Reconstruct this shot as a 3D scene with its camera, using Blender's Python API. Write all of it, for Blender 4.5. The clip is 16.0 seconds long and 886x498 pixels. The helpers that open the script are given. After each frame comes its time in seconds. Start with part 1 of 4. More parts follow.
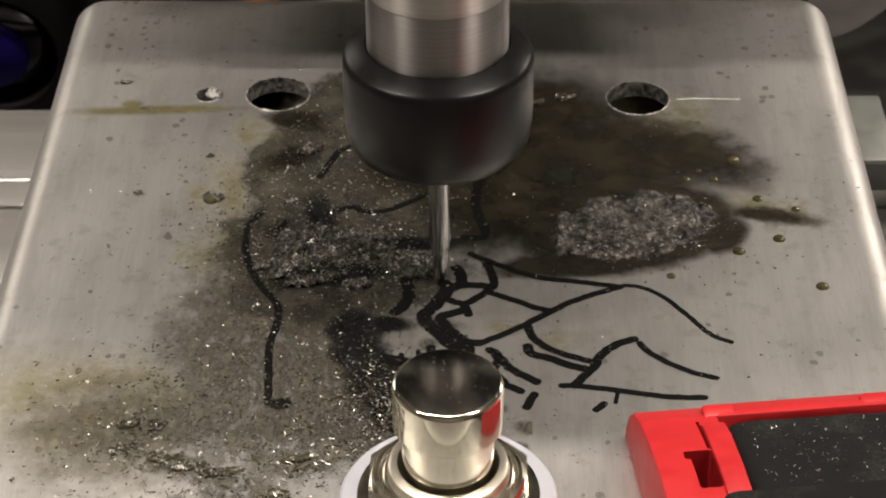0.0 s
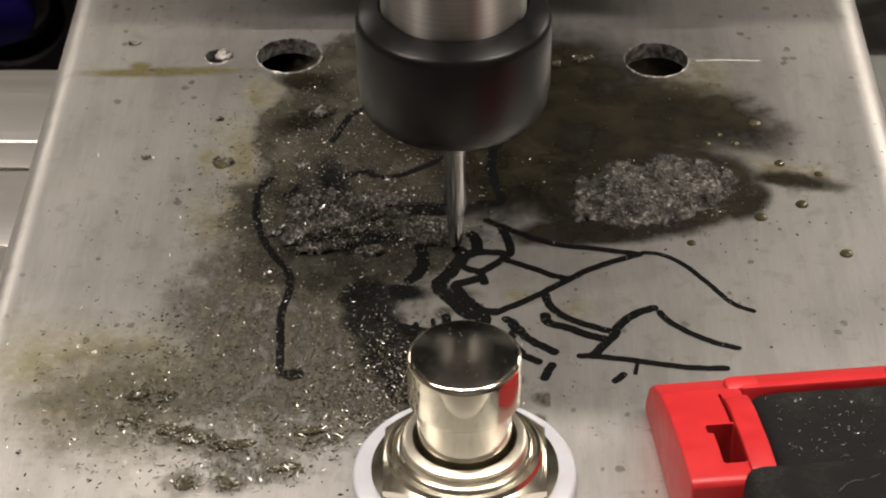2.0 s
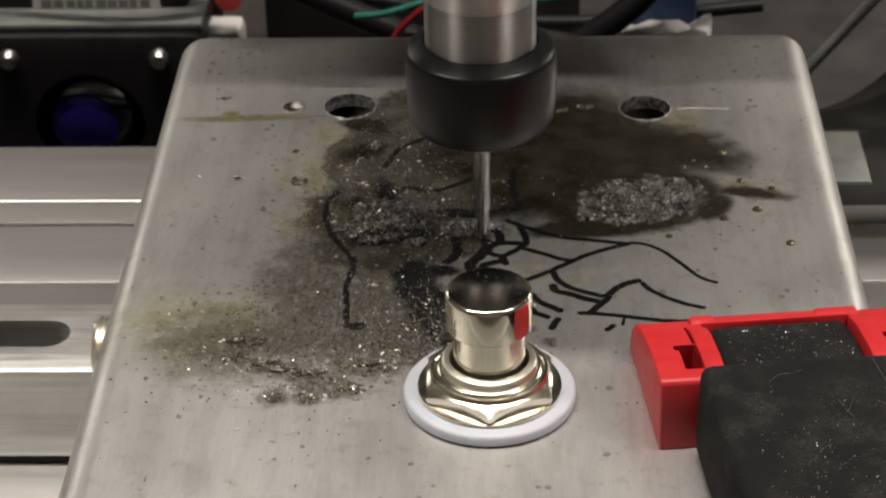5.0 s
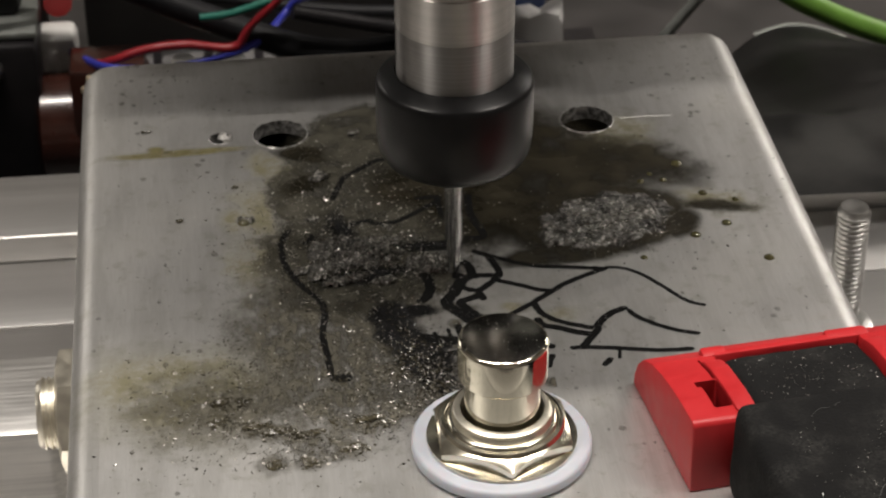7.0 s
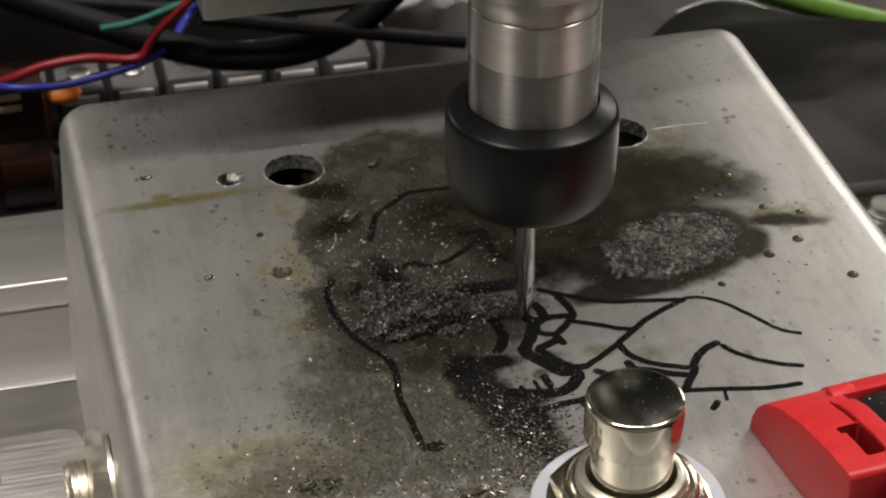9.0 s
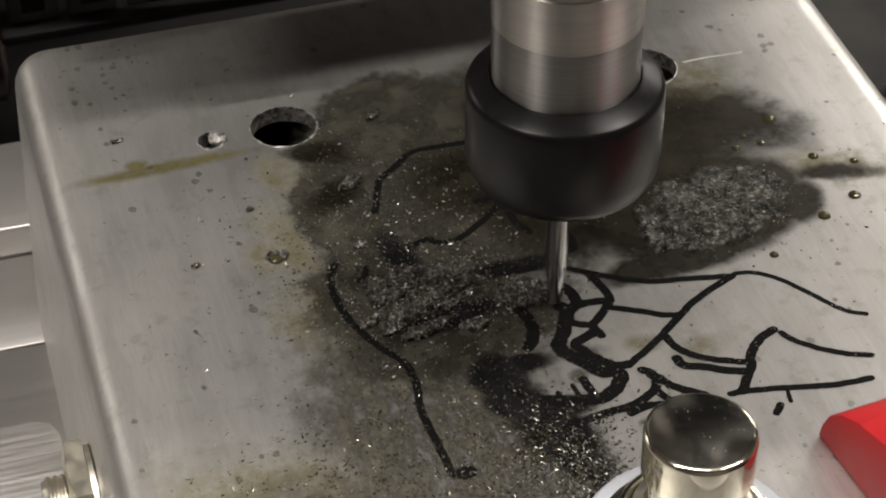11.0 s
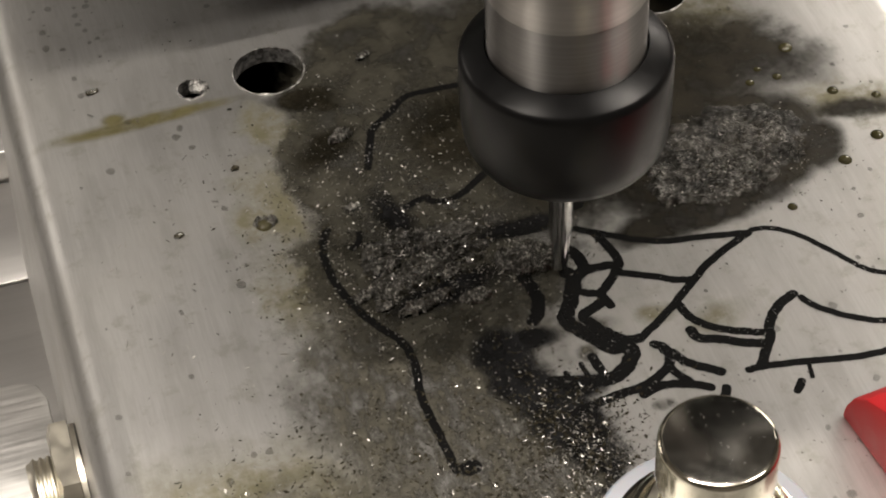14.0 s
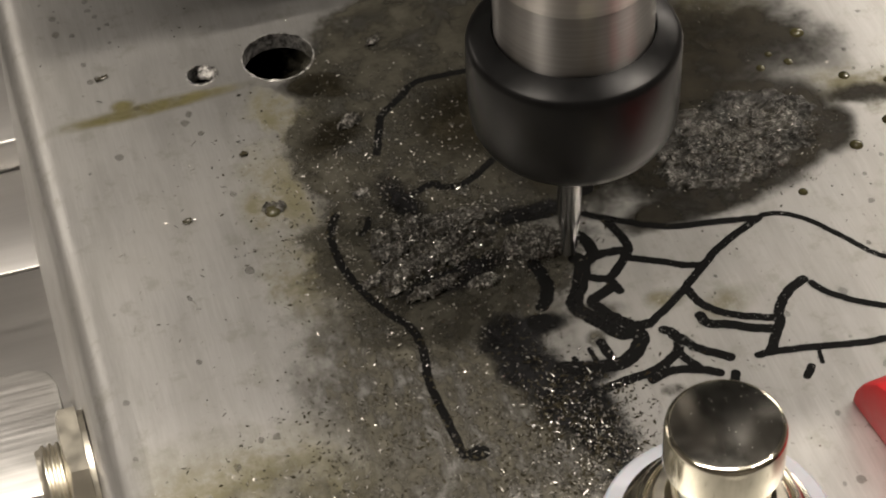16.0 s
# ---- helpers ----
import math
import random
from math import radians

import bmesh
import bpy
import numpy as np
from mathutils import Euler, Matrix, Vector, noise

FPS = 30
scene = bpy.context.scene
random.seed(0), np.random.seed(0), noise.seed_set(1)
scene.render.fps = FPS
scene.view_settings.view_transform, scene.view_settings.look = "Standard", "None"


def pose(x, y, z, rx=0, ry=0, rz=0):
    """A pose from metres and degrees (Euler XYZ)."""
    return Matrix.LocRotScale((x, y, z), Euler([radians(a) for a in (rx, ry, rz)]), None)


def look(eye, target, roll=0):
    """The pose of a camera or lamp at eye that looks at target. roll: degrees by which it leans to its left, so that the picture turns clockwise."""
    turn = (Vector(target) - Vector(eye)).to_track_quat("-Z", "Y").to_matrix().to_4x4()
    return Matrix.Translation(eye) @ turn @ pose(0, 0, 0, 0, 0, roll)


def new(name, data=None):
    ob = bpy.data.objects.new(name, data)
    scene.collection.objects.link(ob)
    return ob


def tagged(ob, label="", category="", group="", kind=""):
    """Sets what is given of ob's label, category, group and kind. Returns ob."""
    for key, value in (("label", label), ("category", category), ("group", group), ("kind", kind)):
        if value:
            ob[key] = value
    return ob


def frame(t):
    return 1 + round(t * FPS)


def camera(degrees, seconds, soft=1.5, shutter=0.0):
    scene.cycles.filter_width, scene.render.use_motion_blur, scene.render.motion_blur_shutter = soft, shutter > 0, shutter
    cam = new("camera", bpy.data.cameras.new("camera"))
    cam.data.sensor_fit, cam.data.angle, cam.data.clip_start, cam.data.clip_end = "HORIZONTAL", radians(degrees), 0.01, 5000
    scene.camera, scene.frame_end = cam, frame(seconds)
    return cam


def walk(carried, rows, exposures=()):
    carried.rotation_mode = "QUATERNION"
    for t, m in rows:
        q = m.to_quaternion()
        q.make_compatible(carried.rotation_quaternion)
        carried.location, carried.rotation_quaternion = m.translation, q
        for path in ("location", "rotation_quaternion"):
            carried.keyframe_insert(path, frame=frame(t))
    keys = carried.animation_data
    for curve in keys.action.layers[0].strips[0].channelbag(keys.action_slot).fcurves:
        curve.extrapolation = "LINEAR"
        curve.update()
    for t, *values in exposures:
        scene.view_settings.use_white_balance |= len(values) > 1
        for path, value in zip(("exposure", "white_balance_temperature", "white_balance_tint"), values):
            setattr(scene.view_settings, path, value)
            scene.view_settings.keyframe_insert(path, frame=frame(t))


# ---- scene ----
cam = camera(22.733, 16.0, soft=2.0)
cam.data.dof.use_dof, cam.data.dof.focus_distance, cam.data.dof.aperture_fstop = True, 0.212, 150
PATH = [
    (0, look((0.00200, -0.18594, 0.13661), (-0.00160, 0.05743, -0.03877), -0.501)),
    (0.5, look((0.00110, -0.18280, 0.13682), (-0.00340, 0.05965, -0.03981), -0.638)),
    (1, look((0.00080, -0.17829, 0.13592), (-0.00285, 0.06276, -0.04263), -0.523)),
    (1.5, look((0.00158, -0.17765, 0.13514), (-0.00294, 0.06225, -0.04494), -0.743)),
    (2, look((0.00127, -0.18115, 0.13481), (-0.00351, 0.05842, -0.04569), -0.668)),
    (2.5, look((0.00305, -0.19185, 0.13935), (-0.00159, 0.04854, -0.04008), -0.643)),
    (3, look((0.00396, -0.20367, 0.14063), (-0.00171, 0.03989, -0.03443), -0.782)),
    (3.2, look((0.00426, -0.20796, 0.13981), (-0.00433, 0.03780, -0.03202), -1.049)),
    (5.3, look((0.00193, -0.24594, 0.15108), (-0.00741, 0.00907, -0.00667), -1.295)),
    (5.5, look((-0.00250, -0.24313, 0.15187), (-0.00787, 0.01199, -0.00587), -1.063)),
    (6, look((-0.00902, -0.23644, 0.15033), (-0.00140, 0.01857, -0.00750), -0.915)),
    (6.5, look((-0.01663, -0.22971, 0.15060), (0.00384, 0.02243, -0.01066), -0.509)),
    (7, look((-0.02799, -0.22649, 0.15144), (0.00049, 0.02301, -0.01269), -0.182)),
    (7.5, look((-0.03671, -0.22021, 0.15013), (0.00174, 0.02635, -0.01639), -0.002)),
    (8, look((-0.04452, -0.21379, 0.14995), (-0.00056, 0.03299, -0.01488), -0.278)),
    (8.5, look((-0.05410, -0.20420, 0.14718), (-0.00186, 0.03922, -0.02020), 0.227)),
    (9, look((-0.05898, -0.19567, 0.14691), (0.00123, 0.04482, -0.02203), 0.166)),
    (9.5, look((-0.06682, -0.18521, 0.14497), (0.00549, 0.05044, -0.02602), 1.205)),
    (10, look((-0.06555, -0.17208, 0.14577), (0.00658, 0.05723, -0.03371), 1.198)),
    (10.2, look((-0.06346, -0.17051, 0.14597), (0.00276, 0.05817, -0.03656), 0.459)),
    (12.3, look((-0.05199, -0.13828, 0.15136), (0.00892, 0.06906, -0.05672), -1.444)),
    (12.5, look((-0.05152, -0.13808, 0.15251), (0.00798, 0.06777, -0.05745), -1.589)),
    (13, look((-0.04998, -0.13798, 0.15278), (0.00785, 0.06649, -0.05900), -1.967)),
    (13.5, look((-0.04677, -0.13804, 0.15159), (0.00973, 0.06584, -0.06111), -2.430)),
    (14, look((-0.04897, -0.13750, 0.15159), (0.00534, 0.06399, -0.06394), -2.608)),
    (14.5, look((-0.04641, -0.13758, 0.15215), (0.00657, 0.06278, -0.06476), -2.942)),
    (15, look((-0.04823, -0.13891, 0.15085), (0.00322, 0.06290, -0.06508), -3.170)),
    (15.5, look((-0.04734, -0.13784, 0.15006), (0.00295, 0.06362, -0.06646), -3.407)),
    (16, look((-0.04783, -0.13795, 0.15055), (0.00342, 0.06380, -0.06548), -3.246)),
]
walk(cam, PATH, [(0, 0.02, 6850, 12), (3.2, 0.0, 6850, 12), (5.4, -0.26, 6500, 10), (8.0, -0.32, 6450, 10), (12.3, -0.34, 6500, 10), (16.0, -0.28, 6800, 10)])

# ---- light: a dim workshop with ceiling lamps, and low fill lamps added behind ----
world = bpy.data.worlds.new("workshop_air")
scene.world = world
world.use_nodes = True
world.node_tree.nodes["Background"].inputs[0].default_value = (1.0, 0.93, 0.84, 1)
world.node_tree.nodes["Background"].inputs[1].default_value = 0.015


def area_lamp(x, y, z, w, h, power, target=(0, 0, 0)):
    d = bpy.data.lights.new("area_lamp", "AREA")
    d.shape, d.size, d.size_y, d.energy, d.color = "RECTANGLE", w, h, power, (1.0, 0.925, 0.845)
    ob = new("area_lamp", d)
    ob.matrix_world = look((x, y, z), target)
    return ob


area_lamp(-0.10, 0.0, 1.42, 0.05, 0.7, 25)
area_lamp(-0.75, -0.20, 1.35, 0.05, 0.6, 13)
area_lamp(0.75, -0.20, 1.35, 0.05, 0.6, 18)
# low lamps, added to brighten the plate's right side and rims
area_lamp(1.10, 0.95, 0.80, 0.5, 0.4, 8.5)
area_lamp(-1.20, 1.40, 0.62, 0.5, 0.4, 2.8)
area_lamp(1.35, 1.20, 0.58, 0.5, 0.4, 5)

# ---- materials ----
MM = 0.001


class Mat:
    """A node material with short helpers; coordinates are in millimetres of the place."""

    def __init__(self, name):
        self.m = bpy.data.materials.new(name)
        self.m.use_nodes = True
        self.t = self.m.node_tree
        self.b = self.t.nodes["Principled BSDF"]
        self.co = None

    def n(self, kind, **kw):
        node = self.t.nodes.new(kind)
        if "operation" in kw:
            node.operation = kw["operation"]
        if "interpolation_type" in kw:
            node.interpolation_type = kw["interpolation_type"]
        if "data_type" in kw:
            node.data_type = kw["data_type"]
        if "vector_type" in kw:
            node.vector_type = kw["vector_type"]
        return node

    def link(self, a, b):
        self.t.links.new(a, b)

    def coords(self, kind="Object"):
        if self.co is None:
            tc = self.n("ShaderNodeTexCoord")
            mp = self.n("ShaderNodeVectorMath", operation="SCALE")
            mp.inputs["Scale"].default_value = 1000
            self.link(tc.outputs[kind], mp.inputs[0])
            self.co = mp.outputs[0]
        return self.co

    def scaled(self, s):
        mp = self.n("ShaderNodeVectorMath", operation="MULTIPLY")
        self.link(self.coords(), mp.inputs[0])
        mp.inputs[1].default_value = s
        return mp.outputs[0]

    def noise(self, scale, detail=4, rough=0.55, vec=None, stretch=None):
        no = self.n("ShaderNodeTexNoise")
        no.inputs["Scale"].default_value = scale
        no.inputs["Detail"].default_value = detail
        no.inputs["Roughness"].default_value = rough
        self.link(vec or (self.scaled(stretch) if stretch else self.coords()), no.inputs["Vector"])
        return no.outputs[0]

    def ramp(self, fac, lo, hi, a=0.0, b=1.0):
        r = self.n("ShaderNodeMapRange", interpolation_type="SMOOTHSTEP")
        for k, v in (("From Min", lo), ("From Max", hi), ("To Min", a), ("To Max", b)):
            r.inputs[k].default_value = v
        self.link(fac, r.inputs["Value"])
        return r.outputs[0]

    def math(self, op, a, b):
        m = self.n("ShaderNodeMath", operation=op)
        for i, v in enumerate((a, b)):
            if isinstance(v, (int, float)):
                m.inputs[i].default_value = v
            else:
                self.link(v, m.inputs[i])
        return m.outputs[0]

    def mix(self, fac, a, b):
        m = self.n("ShaderNodeMix", data_type="RGBA")
        if isinstance(fac, (int, float)):
            m.inputs[0].default_value = fac
        else:
            self.link(fac, m.inputs[0])
        for i, v in ((6, a), (7, b)):
            if isinstance(v, tuple):
                m.inputs[i].default_value = (*v, 1)
            else:
                self.link(v, m.inputs[i])
        return m.outputs[2]

    def set(self, **kw):
        for k, v in kw.items():
            s = self.b.inputs[k.replace("_", " ")]
            if isinstance(v, tuple):
                s.default_value = (*v, 1)
            elif isinstance(v, (int, float)):
                s.default_value = v
            else:
                self.link(v, s)
        return self

    def bump(self, height, strength=0.3, dist=0.0001):
        bp = self.n("ShaderNodeBump")
        bp.inputs["Strength"].default_value = strength
        bp.inputs["Distance"].default_value = dist
        self.link(height, bp.inputs["Height"])
        self.link(bp.outputs[0], self.b.inputs["Normal"])
        return self


def simple(name, col, rough=0.5, metal=0.0, grain=0.5, var=0.25, bump=0.15, dist=0.00005, **kw):
    m = Mat(name)
    n1 = m.noise(grain, 5)
    n2 = m.noise(grain * 0.07, 3)
    v = m.math("ADD", m.math("MULTIPLY", n1, 0.5), m.math("MULTIPLY", n2, 0.5))
    lo = tuple(c * (1 - var) for c in col)
    hi = tuple(min(1, c * (1 + var)) for c in col)
    m.set(Base_Color=m.mix(m.ramp(v, 0.3, 0.7), lo, hi), Metallic=metal, Roughness=m.ramp(n1, 0.2, 0.8, rough * 0.85, min(1, rough * 1.15)))
    for k, val in kw.items():
        m.set(**{k: val})
    if bump:
        m.bump(n1, bump, dist)
    return m.m


def stain_mask(m, blots):
    """The union of soft, ragged blots on the enclosure's top."""
    co = m.coords()
    warp = m.n("ShaderNodeTexNoise")
    warp.inputs["Scale"].default_value, warp.inputs["Detail"].default_value = 0.22, 8
    warp.inputs["Roughness"].default_value = 0.68
    m.link(co, warp.inputs["Vector"])
    off = m.n("ShaderNodeVectorMath", operation="SUBTRACT")
    m.link(warp.outputs["Color"], off.inputs[0])
    off.inputs[1].default_value = (0.5, 0.5, 0.5)
    shifts = {}

    def shifted(k):
        """The place, pushed about by up to k / 2 millimetres."""
        if k not in shifts:
            ma = m.n("ShaderNodeVectorMath", operation="MULTIPLY_ADD")
            m.link(off.outputs[0], ma.inputs[0])
            ma.inputs[1].default_value = (k, k, 0)
            m.link(co, ma.inputs[2])
            shifts[k] = ma.outputs[0]
        return shifts[k]

    out = None
    for cx, cy, rx, ry, turn, soft, *push in blots:
        mp = m.n("ShaderNodeMapping", vector_type="TEXTURE")
        mp.inputs["Location"].default_value = (cx, cy, 0)
        mp.inputs["Rotation"].default_value = (0, 0, radians(turn))
        mp.inputs["Scale"].default_value = (rx, ry, 1e4)
        m.link(shifted(push[0] if push else 14.0), mp.inputs["Vector"])
        ln = m.n("ShaderNodeVectorMath", operation="LENGTH")
        m.link(mp.outputs[0], ln.inputs[0])
        v = m.ramp(ln.outputs["Value"], 1 - soft, 1 + soft, 1.0, 0.0)
        out = v if out is None else m.math("MAXIMUM", out, v)
    return out


def stained_aluminium():
    """Brushed aluminium, clouded and scratched, with thin olive oil stains."""
    m = Mat("brushed aluminium")
    brush = m.noise(1.0, 6, 0.65, stretch=(6.0, 0.22, 1.0))
    brush2 = m.noise(1.0, 3, 0.5, stretch=(1.2, 0.07, 1.0))
    cloud = m.noise(0.045, 4)
    patch = m.noise(0.35, 6, 0.7)
    base = m.mix(m.ramp(brush, 0.3, 0.7), (0.545, 0.54, 0.525), (0.61, 0.605, 0.59))
    base = m.mix(m.math("MULTIPLY", m.ramp(brush2, 0.35, 0.75), 0.22), base, (0.47, 0.463, 0.445))
    base = m.mix(m.math("MULTIPLY", m.ramp(cloud, 0.45, 0.7), 0.40), base, (0.45, 0.438, 0.41))
    smear = m.noise(1.0, 5, 0.62, stretch=(0.30, 0.055, 1.0))
    base = m.mix(m.math("MULTIPLY", m.ramp(smear, 0.44, 0.66), 0.42), base, (0.40, 0.395, 0.375))
    base = m.mix(m.math("MULTIPLY", m.ramp(patch, 0.52, 0.68), 0.45), base, (0.36, 0.355, 0.31))
    olive = m.math("MULTIPLY", stain_mask(m, OLIVE), m.ramp(patch, 0.25, 0.58, 0.32, 0.84))
    c = m.mix(olive, base, (0.14, 0.124, 0.050))
    m.set(Base_Color=c, Metallic=m.ramp(olive, 0.0, 1.0, 0.92, 0.45), Roughness=m.ramp(cloud, 0.3, 0.7, 0.40, 0.47))
    m.bump(m.math("ADD", m.math("MULTIPLY", brush, 0.35), m.math("MULTIPLY", patch, 0.5)), 0.10, 0.00010)
    return m.m


def stain_film(name, blots, dark, light, least, most, rough, grain=0.35, streak=0.0, gloss=0.35):
    """A thin film of burnt oil or soot, thick in places and worn through in others."""
    m = Mat(name)
    patch = m.noise(grain, 6, 0.62, stretch=(1.0 + streak, 1.0 - 0.5 * streak, 1.0))
    fine = m.noise(1.8, 5, 0.7)
    mask = stain_mask(m, blots)
    tone = m.math("ADD", m.math("MULTIPLY", fine, 0.4), m.math("MULTIPLY", patch, 0.6))
    m.set(Base_Color=m.mix(m.ramp(tone, 0.36, 0.66), dark, light), Alpha=m.math("MULTIPLY", mask, m.ramp(patch, 0.30, 0.60, least, most)),
          Roughness=m.ramp(tone, 0.3, 0.7, rough * 0.6, rough * 1.3), Specular_IOR_Level=gloss)
    m.bump(m.math("ADD", m.math("MULTIPLY", fine, 0.4), patch), 0.4, 0.0005)
    return m.m


# stains in millimetres: centre, radii, turn, softness
OLIVE = [(-40, -21, 6, 6.5, 0, 0.7, 9), (-34.5, -18.5, 7, 4, 0, 0.7, 9), (-29, -22, 6, 6, 0, 0.8, 9), (-34, -25, 10, 7, 0, 0.8, 9), (-35, 31.3, 9, 1.0, 2, 0.5, 0.8), (-36, 31.3, 7, 0.6, 2, 0.4, 0.5), (-37.4, 32.4, 1.1, 1.0, 0, 0.5, 0.8),
         (5.4, -10, 1.7, 1.1, 0, 0.6, 2.5), (10.5, -12.5, 2.6, 1.4, 20, 0.8, 2.5), (35, 11, 5, 2.5, -20, 0.7), (-24.5, 15, 2.8, 6, 0, 0.8), (-27.3, 13.5, 2.0, 3.0, 0, 0.5, 3), (-21.5, 25, 3, 4.5, 20, 0.6), (-25, 3, 3, 6, 0, 0.8), (27, -30, 3, 2, 0, 0.8), (-22, 6, 2.4, 6, 0, 0.6), (25, 29, 5, 5, 0, 0.8)]
# brown oil; blots beside and behind the collar also paint in its shade
BROWN = [(15, 20.5, 15, 9.5, 3, 0.40, 10), (26, 21.5, 9, 5.2, -28, 0.45, 9), (19.0, 7.6, 12.2, 8.0, 20, 0.14, 3), (29.0, 6.4, 2.4, 3.6, -25, 0.35, 2.5), (34.5, 9.8, 4.6, 1.3, -12, 0.6, 3), (14.0, 1.2, 9, 2.4, 8, 0.3, 3), (11, 30, 9, 8, 0, 0.6, 9), (6, 15, 9, 10, 0, 0.4, 8), (-4, 20, 5, 5, 0, 0.6, 8), (-18, 29.0, 3.4, 1.8, -20, 0.4, 4), (-17.8, 21.4, 3.2, 1.6, 30, 0.6, 4)]
OLIVE_BROWN = [(-8, 29, 12, 11.5, 10, 0.12, 8), (-14.5, 19, 8.5, 9.5, 0, 0.14, 8), (-13, 6, 10.5, 10, 0, 0.2, 8), (0, 12, 11, 9, 0, 0.3, 8), (3, 30, 9, 9, 0, 0.4, 8), (-5, -1, 6, 4, 0, 0.4), (-13, -4, 8, 5, 0, 0.4)]
GRIME = [(-15, -8, 10.0, 10, 0, 0.4, 8), (-14, -16, 7.5, 11, 10, 0.4, 8), (-21, -12, 7, 12, 0, 0.6), (-21, 0, 4, 10, 0, 0.5), (-8.5, -25, 4.5, 6, 15, 0.6, 8), (4.2, -22.6, 1.4, 0.9, 0, 0.6, 2), (7.6, -25.4, 1.2, 0.8, 0, 0.6, 2), (2.4, -20.6, 1.0, 0.6, 0, 0.6, 2), (10.6, -27.0, 1.2, 0.9, 0, 0.6, 2), (6.2, -28.2, 1.0, 0.7, 0, 0.6, 2), (-16, -26, 9, 6, 0, 0.7), (-26, -25, 12, 6, 10, 0.8), (-1.5, -9.2, 2.6, 0.9, -10, 0.7, 2), (-2.2, -12.6, 0.9, 0.8, 0, 0.6, 2),
         (-29.5, -27.5, 3.5, 3.2, 0, 0.7, 6), (-24.5, -31.5, 4.5, 1.8, -12, 0.6, 5), (-19, -34.5, 4, 2.2, -15, 0.6, 5), (-25.0, -37.0, 1.6, 1.6, 0, 0.6, 3), (-21.0, -37.0, 1.6, 1.4, 0, 0.6, 3), (-13.5, -30.5, 6, 2.4, 12, 0.7, 6)]
SOOT = [(-9.6, -10.4, 2.2, 3.0, 25, 0.4, 5), (-8.8, -14.0, 2.4, 4.4, 15, 0.4, 5), (-7.4, -17.0, 2.6, 3.4, 20, 0.4, 5), (-6.2, -20.0, 3.2, 4.2, 20, 0.3, 4), (-5.2, -25, 2.8, 3.6, 20, 0.5), (-6.6, -9.6, 2.6, 1.3, 0, 0.4, 2), (-4.4, -16.6, 2.6, 1.4, 10, 0.5, 2.5), (-12.5, -1.2, 5.2, 1.5, 12, 0.5, 2.5),
        (-11, 3.6, 4, 1.0, 8, 0.6, 3), (-17, 3, 1.2, 3.2, 0, 0.6, 3), (-14, 10, 1.4, 3, 20, 0.7, 3), (-3, 4.6, 4.5, 1.0, 3, 0.6, 2)]

ALU_STAINED = stained_aluminium()
GRIME_FILM = stain_film("grey grime", GRIME, (0.022, 0.020, 0.014), (0.105, 0.098, 0.076), 0.20, 0.95, 0.5, 0.40, 0.5)
OIL_SHADE_FILM = stain_film("burnt brown oil with painted shade", BROWN, (0.006, 0.005, 0.0027), (0.026, 0.022, 0.013), 0.70, 0.99, 0.42, 0.20, 0.0, 0.26)
LEFT_FILM = stain_film("olive-brown oil", OLIVE_BROWN, (0.016, 0.0148, 0.0105), (0.066, 0.062, 0.048), 0.55, 0.97, 0.42, 0.22, 0.0, 0.3)
SOOT_FILM = stain_film("black soot", SOOT, (0.003, 0.003, 0.003), (0.011, 0.011, 0.012), 0.88, 1.0, 0.5, 0.35, 0.0, 0.14)

YELLOW = [(-34.5, 31.3, 8.5, 0.8, 2, 0.5, 0.8), (-37.4, 32.4, 1.1, 0.9, 0, 0.5, 0.8)]
YELLOW_FILM = stain_film("yellowed oil", YELLOW, (0.085, 0.074, 0.024), (0.15, 0.132, 0.055), 0.30, 0.60, 0.45)


def brushed(name, col, rough, stretch, bump=0.2, metal=1.0, var=0.12, spread=0.2):
    m = Mat(name)
    b1 = m.noise(1.0, 6, 0.65, stretch=stretch)
    b2 = m.noise(0.05, 4)
    c = m.mix(m.ramp(b1, 0.3, 0.7), tuple(v * (1 - var) for v in col), tuple(min(1, v * (1 + var)) for v in col))
    c = m.mix(m.math("MULTIPLY", m.ramp(b2, 0.45, 0.7), 0.35), c, tuple(v * (1 - 2 * var) for v in col))
    m.set(Base_Color=c, Metallic=metal, Roughness=m.ramp(b1, 0.2, 0.8, rough * (1 - spread), rough * (1 + spread)))
    m.bump(b1, bump, 0.00005)
    return m.m


ALU_BED = brushed("extruded aluminium", (0.57, 0.56, 0.545), 0.44, (0.012, 0.9, 0.9), 0.015, 1.0, 0.04, 0.08)
ALU_BAR = brushed("machined aluminium", (0.74, 0.73, 0.71), 0.46, (0.05, 1.6, 1.6))
DULL_ALU = simple("dull grey anodised aluminium", (0.22, 0.23, 0.215), 0.5, 0.6, 0.4, 0.15, 0.1)


def turned(name, col, rough, rings):
    """Metal turned on a lathe: fine grooves round the axis spread the light along it."""
    m = Mat(name)
    b1 = m.noise(1.0, 4, 0.6, stretch=(0.02, 0.02, rings))
    b2 = m.noise(0.12, 4)
    c = m.mix(m.ramp(b1, 0.3, 0.7), tuple(v * 0.90 for v in col), tuple(v * 1.08 for v in col))
    c = m.mix(m.math("MULTIPLY", m.ramp(b2, 0.45, 0.7), 0.3), c, tuple(v * 0.8 for v in col))
    tangent = m.n("ShaderNodeTangent")
    tangent.direction_type, tangent.axis = "RADIAL", "Z"
    m.link(tangent.outputs[0], m.b.inputs["Tangent"])
    m.set(Base_Color=c, Metallic=1.0, Roughness=rough, Anisotropic=0.96, Anisotropic_Rotation=0.25)
    m.bump(b1, 0.02, 0.00004)
    return m.m


